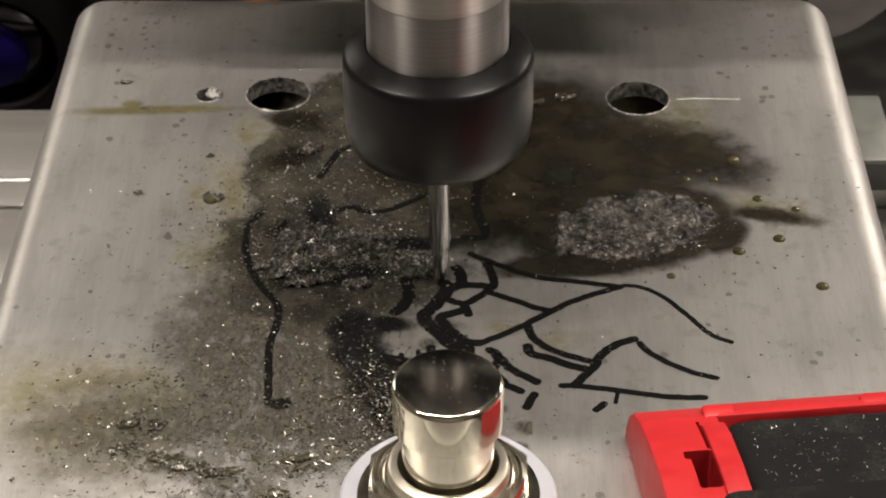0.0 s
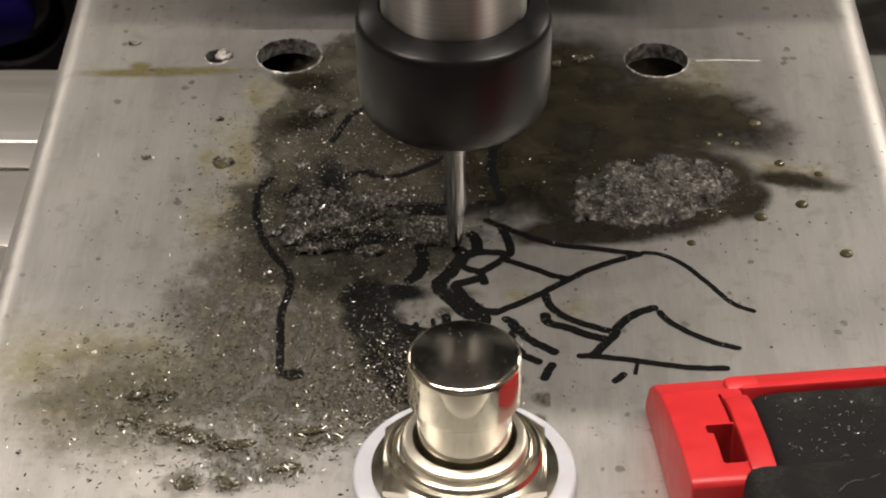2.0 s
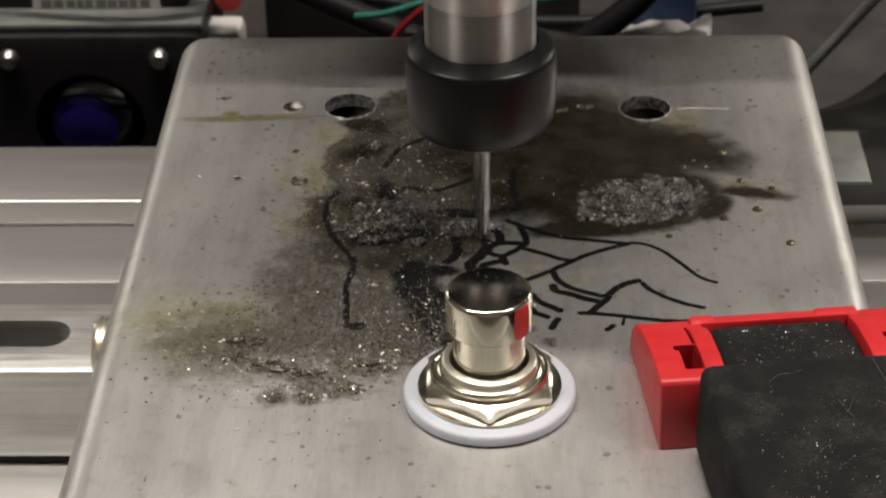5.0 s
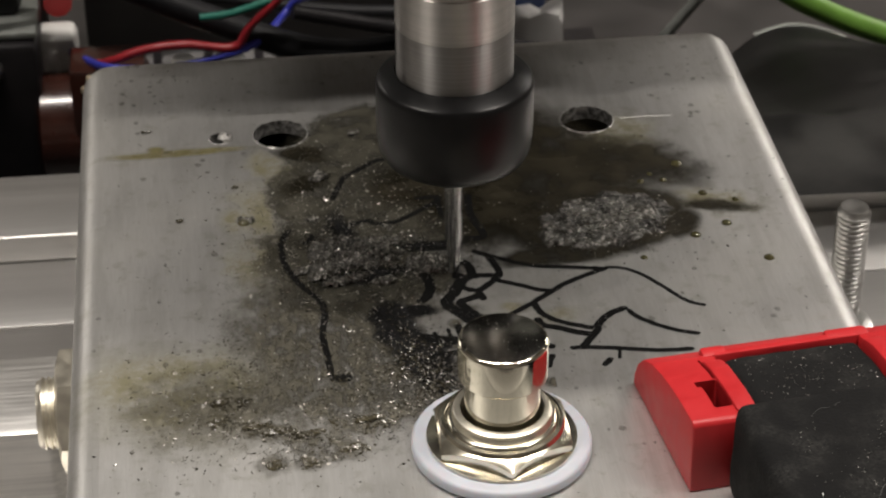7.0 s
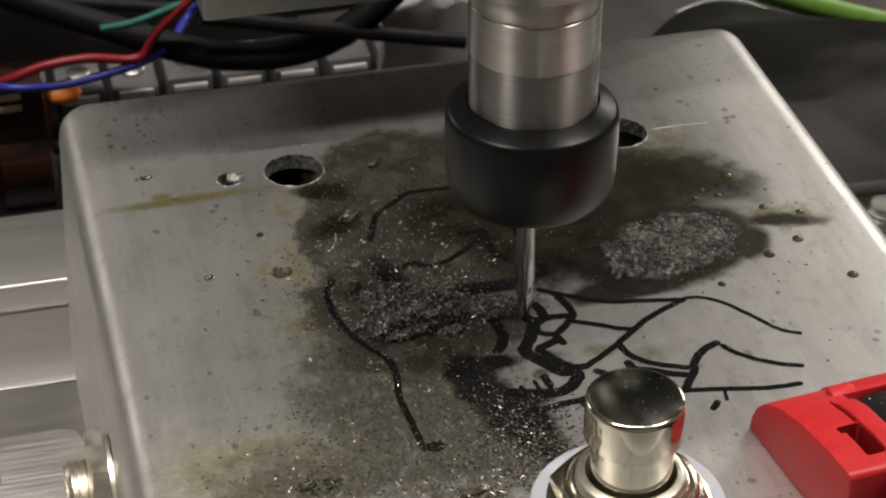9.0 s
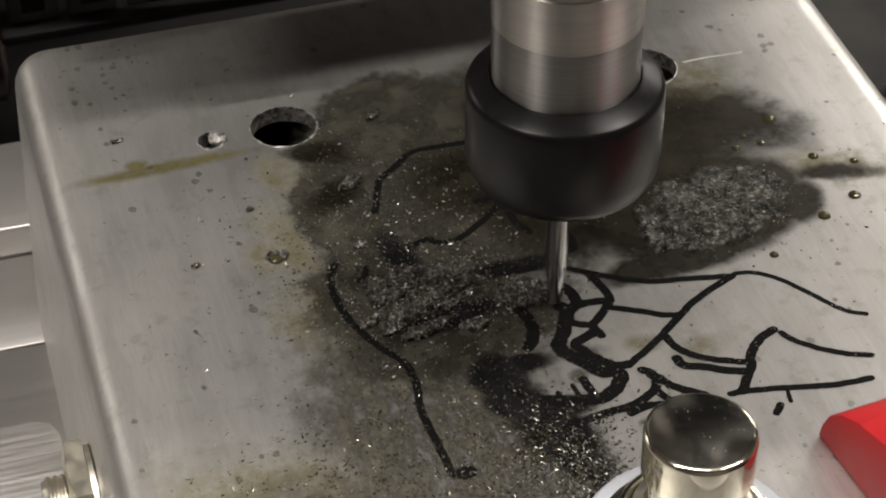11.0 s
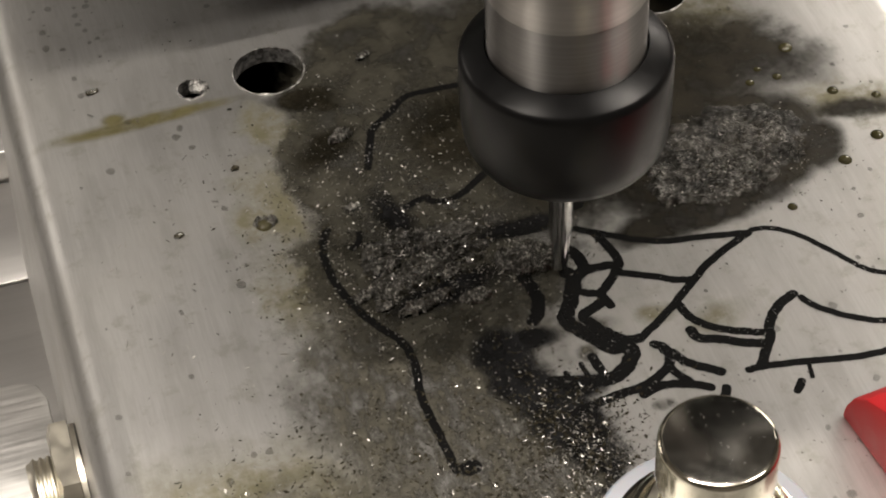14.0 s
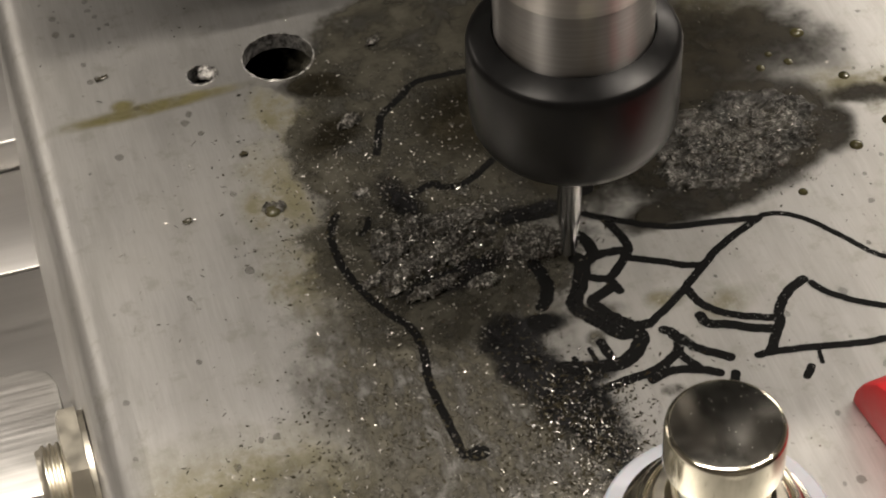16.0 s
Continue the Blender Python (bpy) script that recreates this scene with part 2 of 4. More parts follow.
STEEL = turned("turned steel", (0.50, 0.48, 0.455), 0.42, 1.2)
STEEL_MATT = turned("dull turned steel", (0.34, 0.33, 0.32), 0.38, 3.2)
CARBIDE = brushed("ground carbide", (0.46, 0.46, 0.46), 0.22, (0.5, 0.5, 0.05), 0.005, 1.0, 0.08, 0.1)
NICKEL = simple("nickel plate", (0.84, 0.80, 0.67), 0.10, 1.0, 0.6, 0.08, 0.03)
# the cap's top face: a darker, rougher nickel than its side
NICKEL_TOP = simple("darker nickel plate", (0.34, 0.33, 0.30), 0.18, 1.0, 1.2, 0.12, 0.02)
BRASS = simple("nickelled brass", (0.82, 0.77, 0.63), 0.2, 1.0, 0.6, 0.15, 0.06)
BRASS_DULL = simple("dull nickelled brass", (0.74, 0.70, 0.60), 0.38, 1.0, 0.6, 0.12, 0.06)
ZINC = simple("zinc-plated steel", (0.42, 0.415, 0.40), 0.34, 1.0, 0.5, 0.2, 0.1)
NYLON = simple("white nylon", (0.37, 0.385, 0.43), 0.45, 0, 0.4, 0.06, 0.05, Subsurface_Weight=0.15, Subsurface_Scale=0.002)
RUBBER = simple("matt black plastic", (0.006, 0.006, 0.0064), 0.34, 0, 0.8, 0.25, 0.05, Specular_IOR_Level=0.30)
RED = simple("red plastic", (0.37, 0.015, 0.018), 0.45, 0, 0.5, 0.10, 0.06, Specular_IOR_Level=0.35)
RED_LABEL = simple("red sleeve", (0.4, 0.03, 0.03), 0.5, 0, 0.3, 0.15, 0.05)
BLACK = simple("black paint", (0.009, 0.008, 0.009), 0.4, 0, 0.3, 0.3, 0.05, Specular_IOR_Level=0.3)
GLOSS = simple("black glass", (0.004, 0.004, 0.012), 0.06, 0, 0.1, 0.2, 0.0, Coat_Weight=1.0)
LENS_GLOW = simple("blue lens glow", (0.02, 0.012, 0.17), 0.14, 0.4, 0.1, 0.2, 0.0)


def ink_material():
    """Felt-pen ink, dry and broken in places so that the metal glints through."""
    m = Mat("black marker ink")
    n1 = m.noise(2.6, 5, 0.7)
    n2 = m.noise(0.12, 3)
    worn = m.math("ADD", n1, m.math("MULTIPLY", n2, 0.42))
    m.set(Base_Color=m.mix(n1, (0.002, 0.002, 0.002), (0.006, 0.006, 0.006)), Roughness=0.6, Specular_IOR_Level=0.1, Alpha=m.ramp(worn, 0.55, 0.60, 0.2, 1.0))
    return m.m


INK = ink_material()
PAPER = simple("white label", (0.42, 0.41, 0.40), 0.6, 0, 0.4, 0.06, 0.05)
PRINT = simple("grey print", (0.13, 0.13, 0.125), 0.6, 0, 0.4, 0.1, 0)
WHITE = simple("white plastic", (0.58, 0.57, 0.55), 0.45, 0, 0.3, 0.1, 0.05)
BROWN_PL = simple("brown lacquer", (0.030, 0.010, 0.007), 0.22, 0, 0.3, 0.25, 0.02, Coat_Weight=0.3, Coat_Roughness=0.12)
GOLD = simple("pale gold", (0.55, 0.47, 0.33), 0.35, 0.4, 0.3, 0.2, 0.05)
ORANGE = simple("orange plastic", (0.75, 0.20, 0.03), 0.4, 0, 0.3, 0.12, 0.05)
W_RED = simple("red wire", (0.260, 0.012, 0.019), 0.4, 0, 0.4, 0.15, 0)
W_BLUE = simple("blue wire", (0.025, 0.031, 0.279), 0.4, 0, 0.4, 0.15, 0)
W_GREEN = simple("green wire", (0.012, 0.136, 0.099), 0.4, 0, 0.4, 0.15, 0)
W_LIME = simple("lime wire", (0.124, 0.260, 0.037), 0.5, 0, 0.3, 0.15, 0)
CABLE = simple("black cable", (0.006, 0.006, 0.007), 0.5, 0, 0.4, 0.25, 0.05, Specular_IOR_Level=0.2)
DESK = simple("dark stained wood", (0.019, 0.0165, 0.0155), 0.6, 0, 0.06, 0.5, 0.1, 0.0003)
WALL = simple("painted wall", (0.20, 0.185, 0.165), 0.8, 0, 0.01, 0.15, 0.05, 0.0005)
CEIL = simple("grey ceiling", (0.24, 0.23, 0.21), 0.9, 0, 0.01, 0.05, 0.05, 0.0005)
FLOOR = simple("grey floor", (0.14, 0.13, 0.12), 0.7, 0, 0.01, 0.2, 0.05, 0.0005)
GREY_PL = simple("dark grey plastic", (0.11, 0.107, 0.107), 0.35, 0, 0.3, 0.2, 0.03)
BLUE_PL = simple("blue plastic", (0.018, 0.032, 0.085), 0.4, 0, 0.3, 0.15, 0.05)
CARDBOARD = simple("red-brown card", (0.11, 0.042, 0.028), 0.8, 0, 0.2, 0.15, 0.1)


def foam_material():
    m = Mat("black foam rubber")
    pores = m.n("ShaderNodeTexVoronoi")
    pores.inputs["Scale"].default_value = 2.6
    m.link(m.coords(), pores.inputs["Vector"])
    n1 = m.noise(3.0, 5, 0.7)
    dust = m.math("MULTIPLY", m.ramp(m.noise(0.18, 4), 0.42, 0.7), m.ramp(n1, 0.35, 0.7))
    m.set(Base_Color=m.mix(m.math("MULTIPLY", dust, 0.55), (0.007, 0.007, 0.007), (0.045, 0.044, 0.041)), Roughness=0.9, Specular_IOR_Level=0.12)
    m.bump(m.math("ADD", pores.outputs["Distance"], n1), 0.35, 0.00025)
    return m.m


FOAM = foam_material()


def crust_material():
    """Smeared, half-molten aluminium swarf: dark, with more bright metal by height towards its tops."""
    m = Mat("smeared aluminium swarf")
    n1 = m.noise(2.2, 6, 0.78)
    n2 = m.noise(0.28, 4)
    n3 = m.noise(0.75, 4, 0.6)
    xyz = m.n("ShaderNodeSeparateXYZ")
    m.link(m.coords(), xyz.inputs[0])
    tops = m.ramp(xyz.outputs[2], 0.02, 0.26, 0.25, 1.0)
    mask = m.math("MULTIPLY", m.ramp(n1, 0.48, 0.64), m.ramp(n2, 0.36, 0.58, 0.2, 1.0))
    mask = m.math("MULTIPLY", m.math("MULTIPLY", mask, m.ramp(n3, 0.38, 0.58, 0.15, 1.0)), tops)
    c = m.mix(mask, m.mix(m.ramp(n2, 0.35, 0.65), (0.008, 0.0072, 0.005), (0.040, 0.037, 0.030)), (0.50, 0.49, 0.465))
    m.set(Base_Color=c, Metallic=m.ramp(mask, 0, 1, 0.2, 0.95), Roughness=m.ramp(mask, 0, 1, 0.30, 0.30))
    m.bump(n1, 0.5, 0.0003)
    return m.m


CRUST = crust_material()


def pale_crust_material():
    """Freshly smeared swarf: translucent grey with bright torn tops."""
    m = Mat("pale smeared swarf")
    n1 = m.noise(2.6, 6, 0.75)
    n2 = m.noise(0.5, 3)
    c = m.mix(m.ramp(n1, 0.46, 0.68), m.mix(n2, (0.025, 0.023, 0.019), (0.085, 0.081, 0.072)), (0.52, 0.51, 0.48))
    m.set(Base_Color=c, Metallic=0.55, Roughness=0.32)
    m.bump(n1, 0.6, 0.0003)
    return m.m


PALE_CRUST = pale_crust_material()


def chip_material():
    m = Mat("bright aluminium swarf")
    g = m.n("ShaderNodeNewGeometry")
    c = m.mix(m.math("POWER", g.outputs["Random Per Island"], 1.1), (0.03, 0.028, 0.02), (0.66, 0.64, 0.60))
    m.set(Base_Color=c, Metallic=0.85, Roughness=0.32)
    return m.m


CHIP = chip_material()


def torn_material():
    m = Mat("freshly torn aluminium")
    n1 = m.noise(1.3, 6, 0.7)
    m.set(Base_Color=m.mix(m.ramp(n1, 0.35, 0.65), (0.07, 0.068, 0.065), (0.58, 0.57, 0.55)), Metallic=0.5, Roughness=0.36)
    m.bump(n1, 0.8, 0.0003)
    return m.m


TORN = torn_material()
SPECK = simple("oily grime", (0.040, 0.035, 0.022), 0.26, 0, 2.0, 0.6, 0, Specular_IOR_Level=0.5)
SPOT = simple("thin oil spot", (0.055, 0.050, 0.036), 0.35, 0, 2.0, 0.4, 0, Alpha=0.30)
OILDROP = simple("oil drop", (0.05, 0.045, 0.02), 0.08, 0, 1.0, 0.3, 0)


def film_material():
    m = Mat("dusty dark plastic film")
    n1 = m.noise(0.05, 5)
    n2 = m.noise(0.8, 4)
    m.set(Base_Color=m.mix(m.ramp(n1, 0.35, 0.7), (0.020, 0.020, 0.0195), (0.066, 0.064, 0.061)), Roughness=m.ramp(n1, 0.3, 0.7, 0.42, 0.58), Specular_IOR_Level=0.35)
    return m.m


FILM = film_material()

SCRATCH = simple("bright scratch", (0.80, 0.79, 0.76), 0.45, 0.2, 1.5, 0.2, 0.1)

# ---- mesh helpers (millimetres in, metres out) ----


def mesh_of(name, bm, material, smooth=True):
    me = bpy.data.meshes.new(name)
    bmesh.ops.scale(bm, vec=(MM, MM, MM), verts=bm.verts)
    bm.to_mesh(me)
    bm.free()
    me.materials.append(material)
    if smooth:
        me.shade_smooth()
        me.set_sharp_from_angle(angle=radians(38))
    return me


def part(name, bm, material, parent, label="", smooth=True):
    ob = new(name, mesh_of(name, bm, material, smooth))
    ob.parent = parent
    if label:
        ob["label"] = label
    return ob


def thing(name, label, category, at=(0, 0, 0), group="", kind=""):
    ob = new(name)
    ob.empty_display_size = 0.01
    ob.location = Vector(at) * MM
    return tagged(ob, label, category, group, kind)


def solid(name, bm, material, label, category, group="", kind="", smooth=True):
    return tagged(new(name, mesh_of(name, bm, material, smooth)), label, category, group, kind)


def box(x0, x1, y0, y1, z0, z1, bevel=0.0, seg=2, bm=None):
    bm2 = bmesh.new()
    bmesh.ops.create_cube(bm2, size=1, matrix=Matrix.LocRotScale(((x0 + x1) / 2, (y0 + y1) / 2, (z0 + z1) / 2), None, (x1 - x0, y1 - y0, z1 - z0)))
    if bevel:
        bmesh.ops.bevel(bm2, geom=bm2.edges[:], offset=bevel, segments=seg, affect="EDGES", profile=0.5)
    if bm is None:
        return bm2
    me = bpy.data.meshes.new("t")
    bm2.to_mesh(me)
    bm2.free()
    bm.from_mesh(me)
    bpy.data.meshes.remove(me)
    return bm


def lathe(profile, seg=64, m=None, close=True):
    """A turned solid round z from (radius, height) pairs, bottom to top."""
    bm = bmesh.new()
    rings = []
    for r, z in profile:
        rings.append([bm.verts.new((r * math.cos(2 * math.pi * i / seg), r * math.sin(2 * math.pi * i / seg), z)) for i in range(seg)])
    for a, b in zip(rings, rings[1:]):
        for i in range(seg):
            bm.faces.new((a[i], a[(i + 1) % seg], b[(i + 1) % seg], b[i]))
    if close:
        bm.faces.new(rings[0][::-1])
        bm.faces.new(rings[-1])
    bmesh.ops.remove_doubles(bm, verts=bm.verts, dist=1e-5)
    bmesh.ops.recalc_face_normals(bm, faces=bm.faces)
    if m is not None:
        bmesh.ops.transform(bm, matrix=m, verts=bm.verts)
    return bm


def smooth_path(pts, per=6):
    """Catmull-Rom through the points."""
    p = [Vector(q) for q in pts]
    p = [p[0] * 2 - p[1]] + p + [p[-1] * 2 - p[-2]]
    out = []
    for i in range(1, len(p) - 2):
        for k in range(per):
            t = k / per
            a, b, c, d = p[i - 1], p[i], p[i + 1], p[i + 2]
            out.append(0.5 * (2 * b + (c - a) * t + (2 * a - 5 * b + 4 * c - d) * t * t + (3 * b - a - 3 * c + d) * t ** 3))
    return out + [p[-2]]


def tube(pts, r, seg=10, per=6):
    path = smooth_path(pts, per)
    bm = bmesh.new()
    rings = []
    for i, q in enumerate(path):
        d = (path[min(i + 1, len(path) - 1)] - path[max(i - 1, 0)]).normalized()
        u = d.cross(Vector((0.1, 0.2, 1))).normalized()
        v = d.cross(u)
        rings.append([bm.verts.new(q + r * (math.cos(a) * u + math.sin(a) * v)) for a in (2 * math.pi * k / seg for k in range(seg))])
    for a, b in zip(rings, rings[1:]):
        for k in range(seg):
            bm.faces.new((a[k], a[(k + 1) % seg], b[(k + 1) % seg], b[k]))
    bm.faces.new(rings[0][::-1])
    bm.faces.new(rings[-1])
    bmesh.ops.recalc_face_normals(bm, faces=bm.faces)
    return bm


def prism(outline, axis, a, b, bevel=0.0, seg=2):
    """An outline of 2D points, pushed along an axis from a to b: axis x takes (y, z), y takes (x, z), z takes (x, y)."""
    bm = bmesh.new()

    def at(p, h):
        return {"x": (h, p[0], p[1]), "y": (p[0], h, p[1]), "z": (p[0], p[1], h)}[axis]
    lo = [bm.verts.new(at(p, a)) for p in outline]
    hi = [bm.verts.new(at(p, b)) for p in outline]
    n = len(outline)
    bm.faces.new(lo)
    bm.faces.new(hi[::-1])
    for i in range(n):
        bm.faces.new((lo[i], hi[i], hi[(i + 1) % n], lo[(i + 1) % n]))
    bmesh.ops.recalc_face_normals(bm, faces=bm.faces)
    if bevel:
        bmesh.ops.bevel(bm, geom=bm.edges[:], offset=bevel, segments=seg, affect="EDGES", profile=0.5)
    return bm


def hexagon(af, r0=0.0):
    return [(af / math.sqrt(3) * math.cos(radians(60 * i + r0)), af / math.sqrt(3) * math.sin(radians(60 * i + r0))) for i in range(6)]


def carve(bm, cutters):
    """bm less each of the cutters."""
    body = new("t", bpy.data.meshes.new("t"))
    bm.to_mesh(body.data)
    bm.free()
    tools = []
    for c in cutters:
        ob = new("t", bpy.data.meshes.new("t"))
        c.to_mesh(ob.data)
        c.free()
        md = body.modifiers.new("cut", "BOOLEAN")
        md.operation, md.object, md.solver = "DIFFERENCE", ob, "EXACT"
        tools.append(ob)
    bpy.context.view_layer.update()
    me = bpy.data.meshes.new_from_object(body.evaluated_get(bpy.context.evaluated_depsgraph_get()))
    out = bmesh.new()
    out.from_mesh(me)
    for ob in (body, *tools):
        bpy.data.objects.remove(ob)
    return out


def rod(r, a, b, axis, cx, cy, seg=48):
    """A cylinder along an axis."""
    bm = lathe([(r, a), (r, b)], seg)
    if axis == "x":
        bmesh.ops.transform(bm, matrix=Matrix(((0, 0, 1, 0), (1, 0, 0, cx), (0, 1, 0, cy), (0, 0, 0, 1))), verts=bm.verts)
    elif axis == "y":
        bmesh.ops.transform(bm, matrix=Matrix(((1, 0, 0, cx), (0, 0, 1, 0), (0, 1, 0, cy), (0, 0, 0, 1))), verts=bm.verts)
    else:
        bmesh.ops.translate(bm, vec=(cx, cy, 0), verts=bm.verts)
    bmesh.ops.recalc_face_normals(bm, faces=bm.faces)
    return bm


def thread(r, pitch, length, depth=0.35, m=None):
    prof = [(r - depth, 0)]
    z = 0
    while z + pitch <= length:
        prof += [(r - depth, z + 0.1 * pitch), (r, z + 0.4 * pitch), (r, z + 0.6 * pitch), (r - depth, z + 0.9 * pitch)]
        z += pitch
    prof.append((r - depth * 1.6, length))
    return lathe(prof, 40, m)


BED = -44.6

# ---- the room ----
RX, RY, Z0, Z1 = 1800, 1800, -860, 1500
for nm, b, mt in (("floor", box(-RX, RX, -RY, RY, Z0 - 50, Z0), FLOOR), ("ceiling", box(-RX, RX, -RY, RY, Z1, Z1 + 50), CEIL),
                  ("wall_north", box(-RX, RX, RY, RY + 60, Z0, Z1), WALL), ("wall_south", box(-RX, RX, -RY - 60, -RY, Z0, Z1), WALL),
                  ("wall_east", box(RX, RX + 60, -RY, RY, Z0, Z1), WALL), ("wall_west", box(-RX - 60, -RX, -RY, RY, Z0, Z1), WALL)):
    solid(nm, b, mt, {"f": "plain grey workshop floor", "c": "plain grey workshop ceiling", "w": "plain painted workshop wall"}[nm[0]], "ceiling" if nm[0] == "c" else nm.split("_")[0], kind="structure", smooth=False)

desk = thing("workbench", "dark brown wooden workbench under the machine", "workbench")
part("worktop", box(-700, 700, -420, 520, -140, -118, 3), DESK, desk)
for sx in (-660, 620):
    for sy in (-390, 450):
        part("leg", box(sx, sx + 40, sy, sy + 40, Z0, -140, 2), DESK, desk)

# ---- the machine bed: a slotted aluminium extrusion ----
bed = thing("machine_bed", "grooved extruded aluminium machine bed", "machine bed")
part("rear_rail", box(-330, 330, 76.0, 95.2, BED - 12, -40.0, 0.45, 3), ALU_BED, bed)
for y0, y1 in ((57.6, 75.6), (-9.2, 57.2), (-42, -9.6), (-75, -42.4), (-108, -75.4), (-160, -108.4)):
    part("rail", box(-330, 330, y0, y1, BED - 12, BED, 0.3), ALU_BED, bed)
part("core", box(-330, 330, -160, 95.2, BED - 24, BED - 12, 0.5), ALU_BED, bed)
for sx in (-300, 270):
    part("foot", box(sx, sx + 30, -150, 90, -118, BED - 24, 1), BLACK, bed)

# ---- the drilled enclosure ----
HOLES = [(-20.5, 34.8, 3.75), (21.7, 33.8, 3.7), (-28.7, 34.6, 1.55)]
PITS = [(9.9, 32.9, 0.7), (13.2, 34.1, 1.0), (-38.7, 37.4, 0.5)]


def rounded_rect(hx, hy, r, seg=7):
    pts = []
    for cx, cy, a0 in ((hx - r, hy - r, 0), (-hx + r, hy - r, 90), (-hx + r, -hy + r, 180), (hx - r, -hy + r, 270)):
        for k in range(seg + 1):
            a = radians(a0 + 90 * k / seg)
            pts.append((cx + r * math.cos(a), cy + r * math.sin(a)))
    return pts


def shell(hx, hy, r, top, bottom, edge, flare):
    """A die-cast tub, open side down: rounded corners, a rounded rim and slightly flared walls."""
    bm = bmesh.new()
    rings = []
    levels = [(edge * (1 - math.sin(radians(a))), top - edge * (1 - math.cos(radians(a)))) for a in (0, 15, 30, 45, 60, 75, 90)]
    for inset, z in levels + [(-flare, bottom)]:
        rings.append([bm.verts.new((x, y, z)) for x, y in rounded_rect(hx - inset, hy - inset, max(r - inset, 0.5))])
    n = len(rings[0])
    bm.faces.new(rings[0])
    for a, b in zip(rings, rings[1:]):
        for i in range(n):
            bm.faces.new((a[i], b[i], b[(i + 1) % n], a[(i + 1) % n]))
    bm.faces.new(rings[-1][::-1])
    bmesh.ops.recalc_face_normals(bm, faces=bm.faces)
    return bm


tub = shell(47.55, 59.9, 4.3, 0, -38.5, 3.8, 1.6)
bmesh.ops.translate(tub, vec=(-0.35, 0, 0), verts=tub.verts)
hollow = shell(44.2, 56.9, 3.5, -2.0, -39.5, 1.2, 1.6)
cuts = [hollow] + [rod(r, -8, 4, "z", x, y) for x, y, r in HOLES] + [lathe([(0.15, -0.9), (r, 0.5)], 24, Matrix.Translation((x, y, 0))) for x, y, r in PITS]
enclosure = thing("enclosure", "bare brushed aluminium enclosure, oil-stained, scorched and drilled", "enclosure")
part("body", carve(tub, cuts), ALU_STAINED, enclosure)
# a black block, added inside as the dark seen down the holes
part("inner_shade_block", box(-43.6, 43.6, -56.2, 56.2, -38.4, -9.0, 0.5), BLACK, enclosure)
part("lid", box(-49.2, 49.2, -61.8, 61.8, BED, -38.5, 1.2), ALU_BAR, enclosure)

# ---- stains: thin films on the top ----


def film_sheet(x0, x1, y0, y1, z):
    bm = bmesh.new()
    bmesh.ops.create_grid(bm, x_segments=12, y_segments=12, size=0.5, matrix=Matrix.LocRotScale(((x0 + x1) / 2, (y0 + y1) / 2, z), None, (x1 - x0, y1 - y0, 1)))
    return bm


solid("grime_stain", film_sheet(-43, 8, -52, 46, 0.002), GRIME_FILM, "grey-brown grime smeared over the enclosure's top", "stain", kind="stuff", smooth=False)
solid("yellow_stain", film_sheet(-44.1, -23, 28, 36, 0.003), YELLOW_FILM, "thin yellow oil streak on the enclosure's top", "stain", kind="stuff", smooth=False)
solid("olive_stain", film_sheet(-34, 20, -14, 46, 0.0035), LEFT_FILM, "olive-brown oil and fine swarf dried on the enclosure's top", "stain", kind="stuff", smooth=False)
solid("oil_stain_and_shade", film_sheet(-26, 43.5, -12, 44, 0.0045), OIL_SHADE_FILM, "burnt dark brown oil stain with the collar's shade painted in", "stain", kind="stuff", smooth=False)
solid("soot_stain", film_sheet(-26, 8, -36, 18, 0.006), SOOT_FILM, "black sooty scorch on the enclosure's top", "stain", kind="stuff", smooth=False)

# ---- foot switch ----
FX, FY = 0.1, -36.8
switch = thing("foot_switch", "nickel-plated foot switch with a white nylon washer", "foot switch", (FX, FY, 0))
part("washer", lathe([(6.2, 0), (9.5, 0), (9.95, 0.35), (9.95, 1.2), (9.8, 1.45), (9.5, 1.6), (6.2, 1.6)], 128), NYLON, switch, "white nylon washer")
part("flange", lathe([(5.7, 1.6), (8.15, 1.6), (8.35, 1.75), (8.3, 1.95), (7.6, 2.15), (6.6, 2.3), (5.7, 2.3)], 72), BRASS, switch)


def hex_nut(af, z0, z1, hole, cham=0.8, turn=30):
    """A hexagon nut with the turned chamfer on its corners."""
    bm = prism(hexagon(af, turn), "z", z0, z1)
    turned = lathe([(af * 0.7, z0 - 1), (af * 0.7, z1 - 1.5 * cham), (af * 0.575, z1 - cham), (af * 0.46, z1 + 0.02), (af * 0.46, z1 + 1)], 64)
    body = new("t", bpy.data.meshes.new("t"))
    bm.to_mesh(body.data)
    bm.free()
    tool = new("t", bpy.data.meshes.new("t"))
    turned.to_mesh(tool.data)
    turned.free()
    md = body.modifiers.new("cut", "BOOLEAN")
    md.operation, md.object, md.solver = "INTERSECT", tool, "EXACT"
    bpy.context.view_layer.update()
    me = bpy.data.meshes.new_from_object(body.evaluated_get(bpy.context.evaluated_depsgraph_get()))
    out = bmesh.new()
    out.from_mesh(me)
    bpy.data.objects.remove(body)
    bpy.data.objects.remove(tool)
    return carve(out, [lathe([(hole, z0 - 2), (hole, z1 + 2)], 48)])


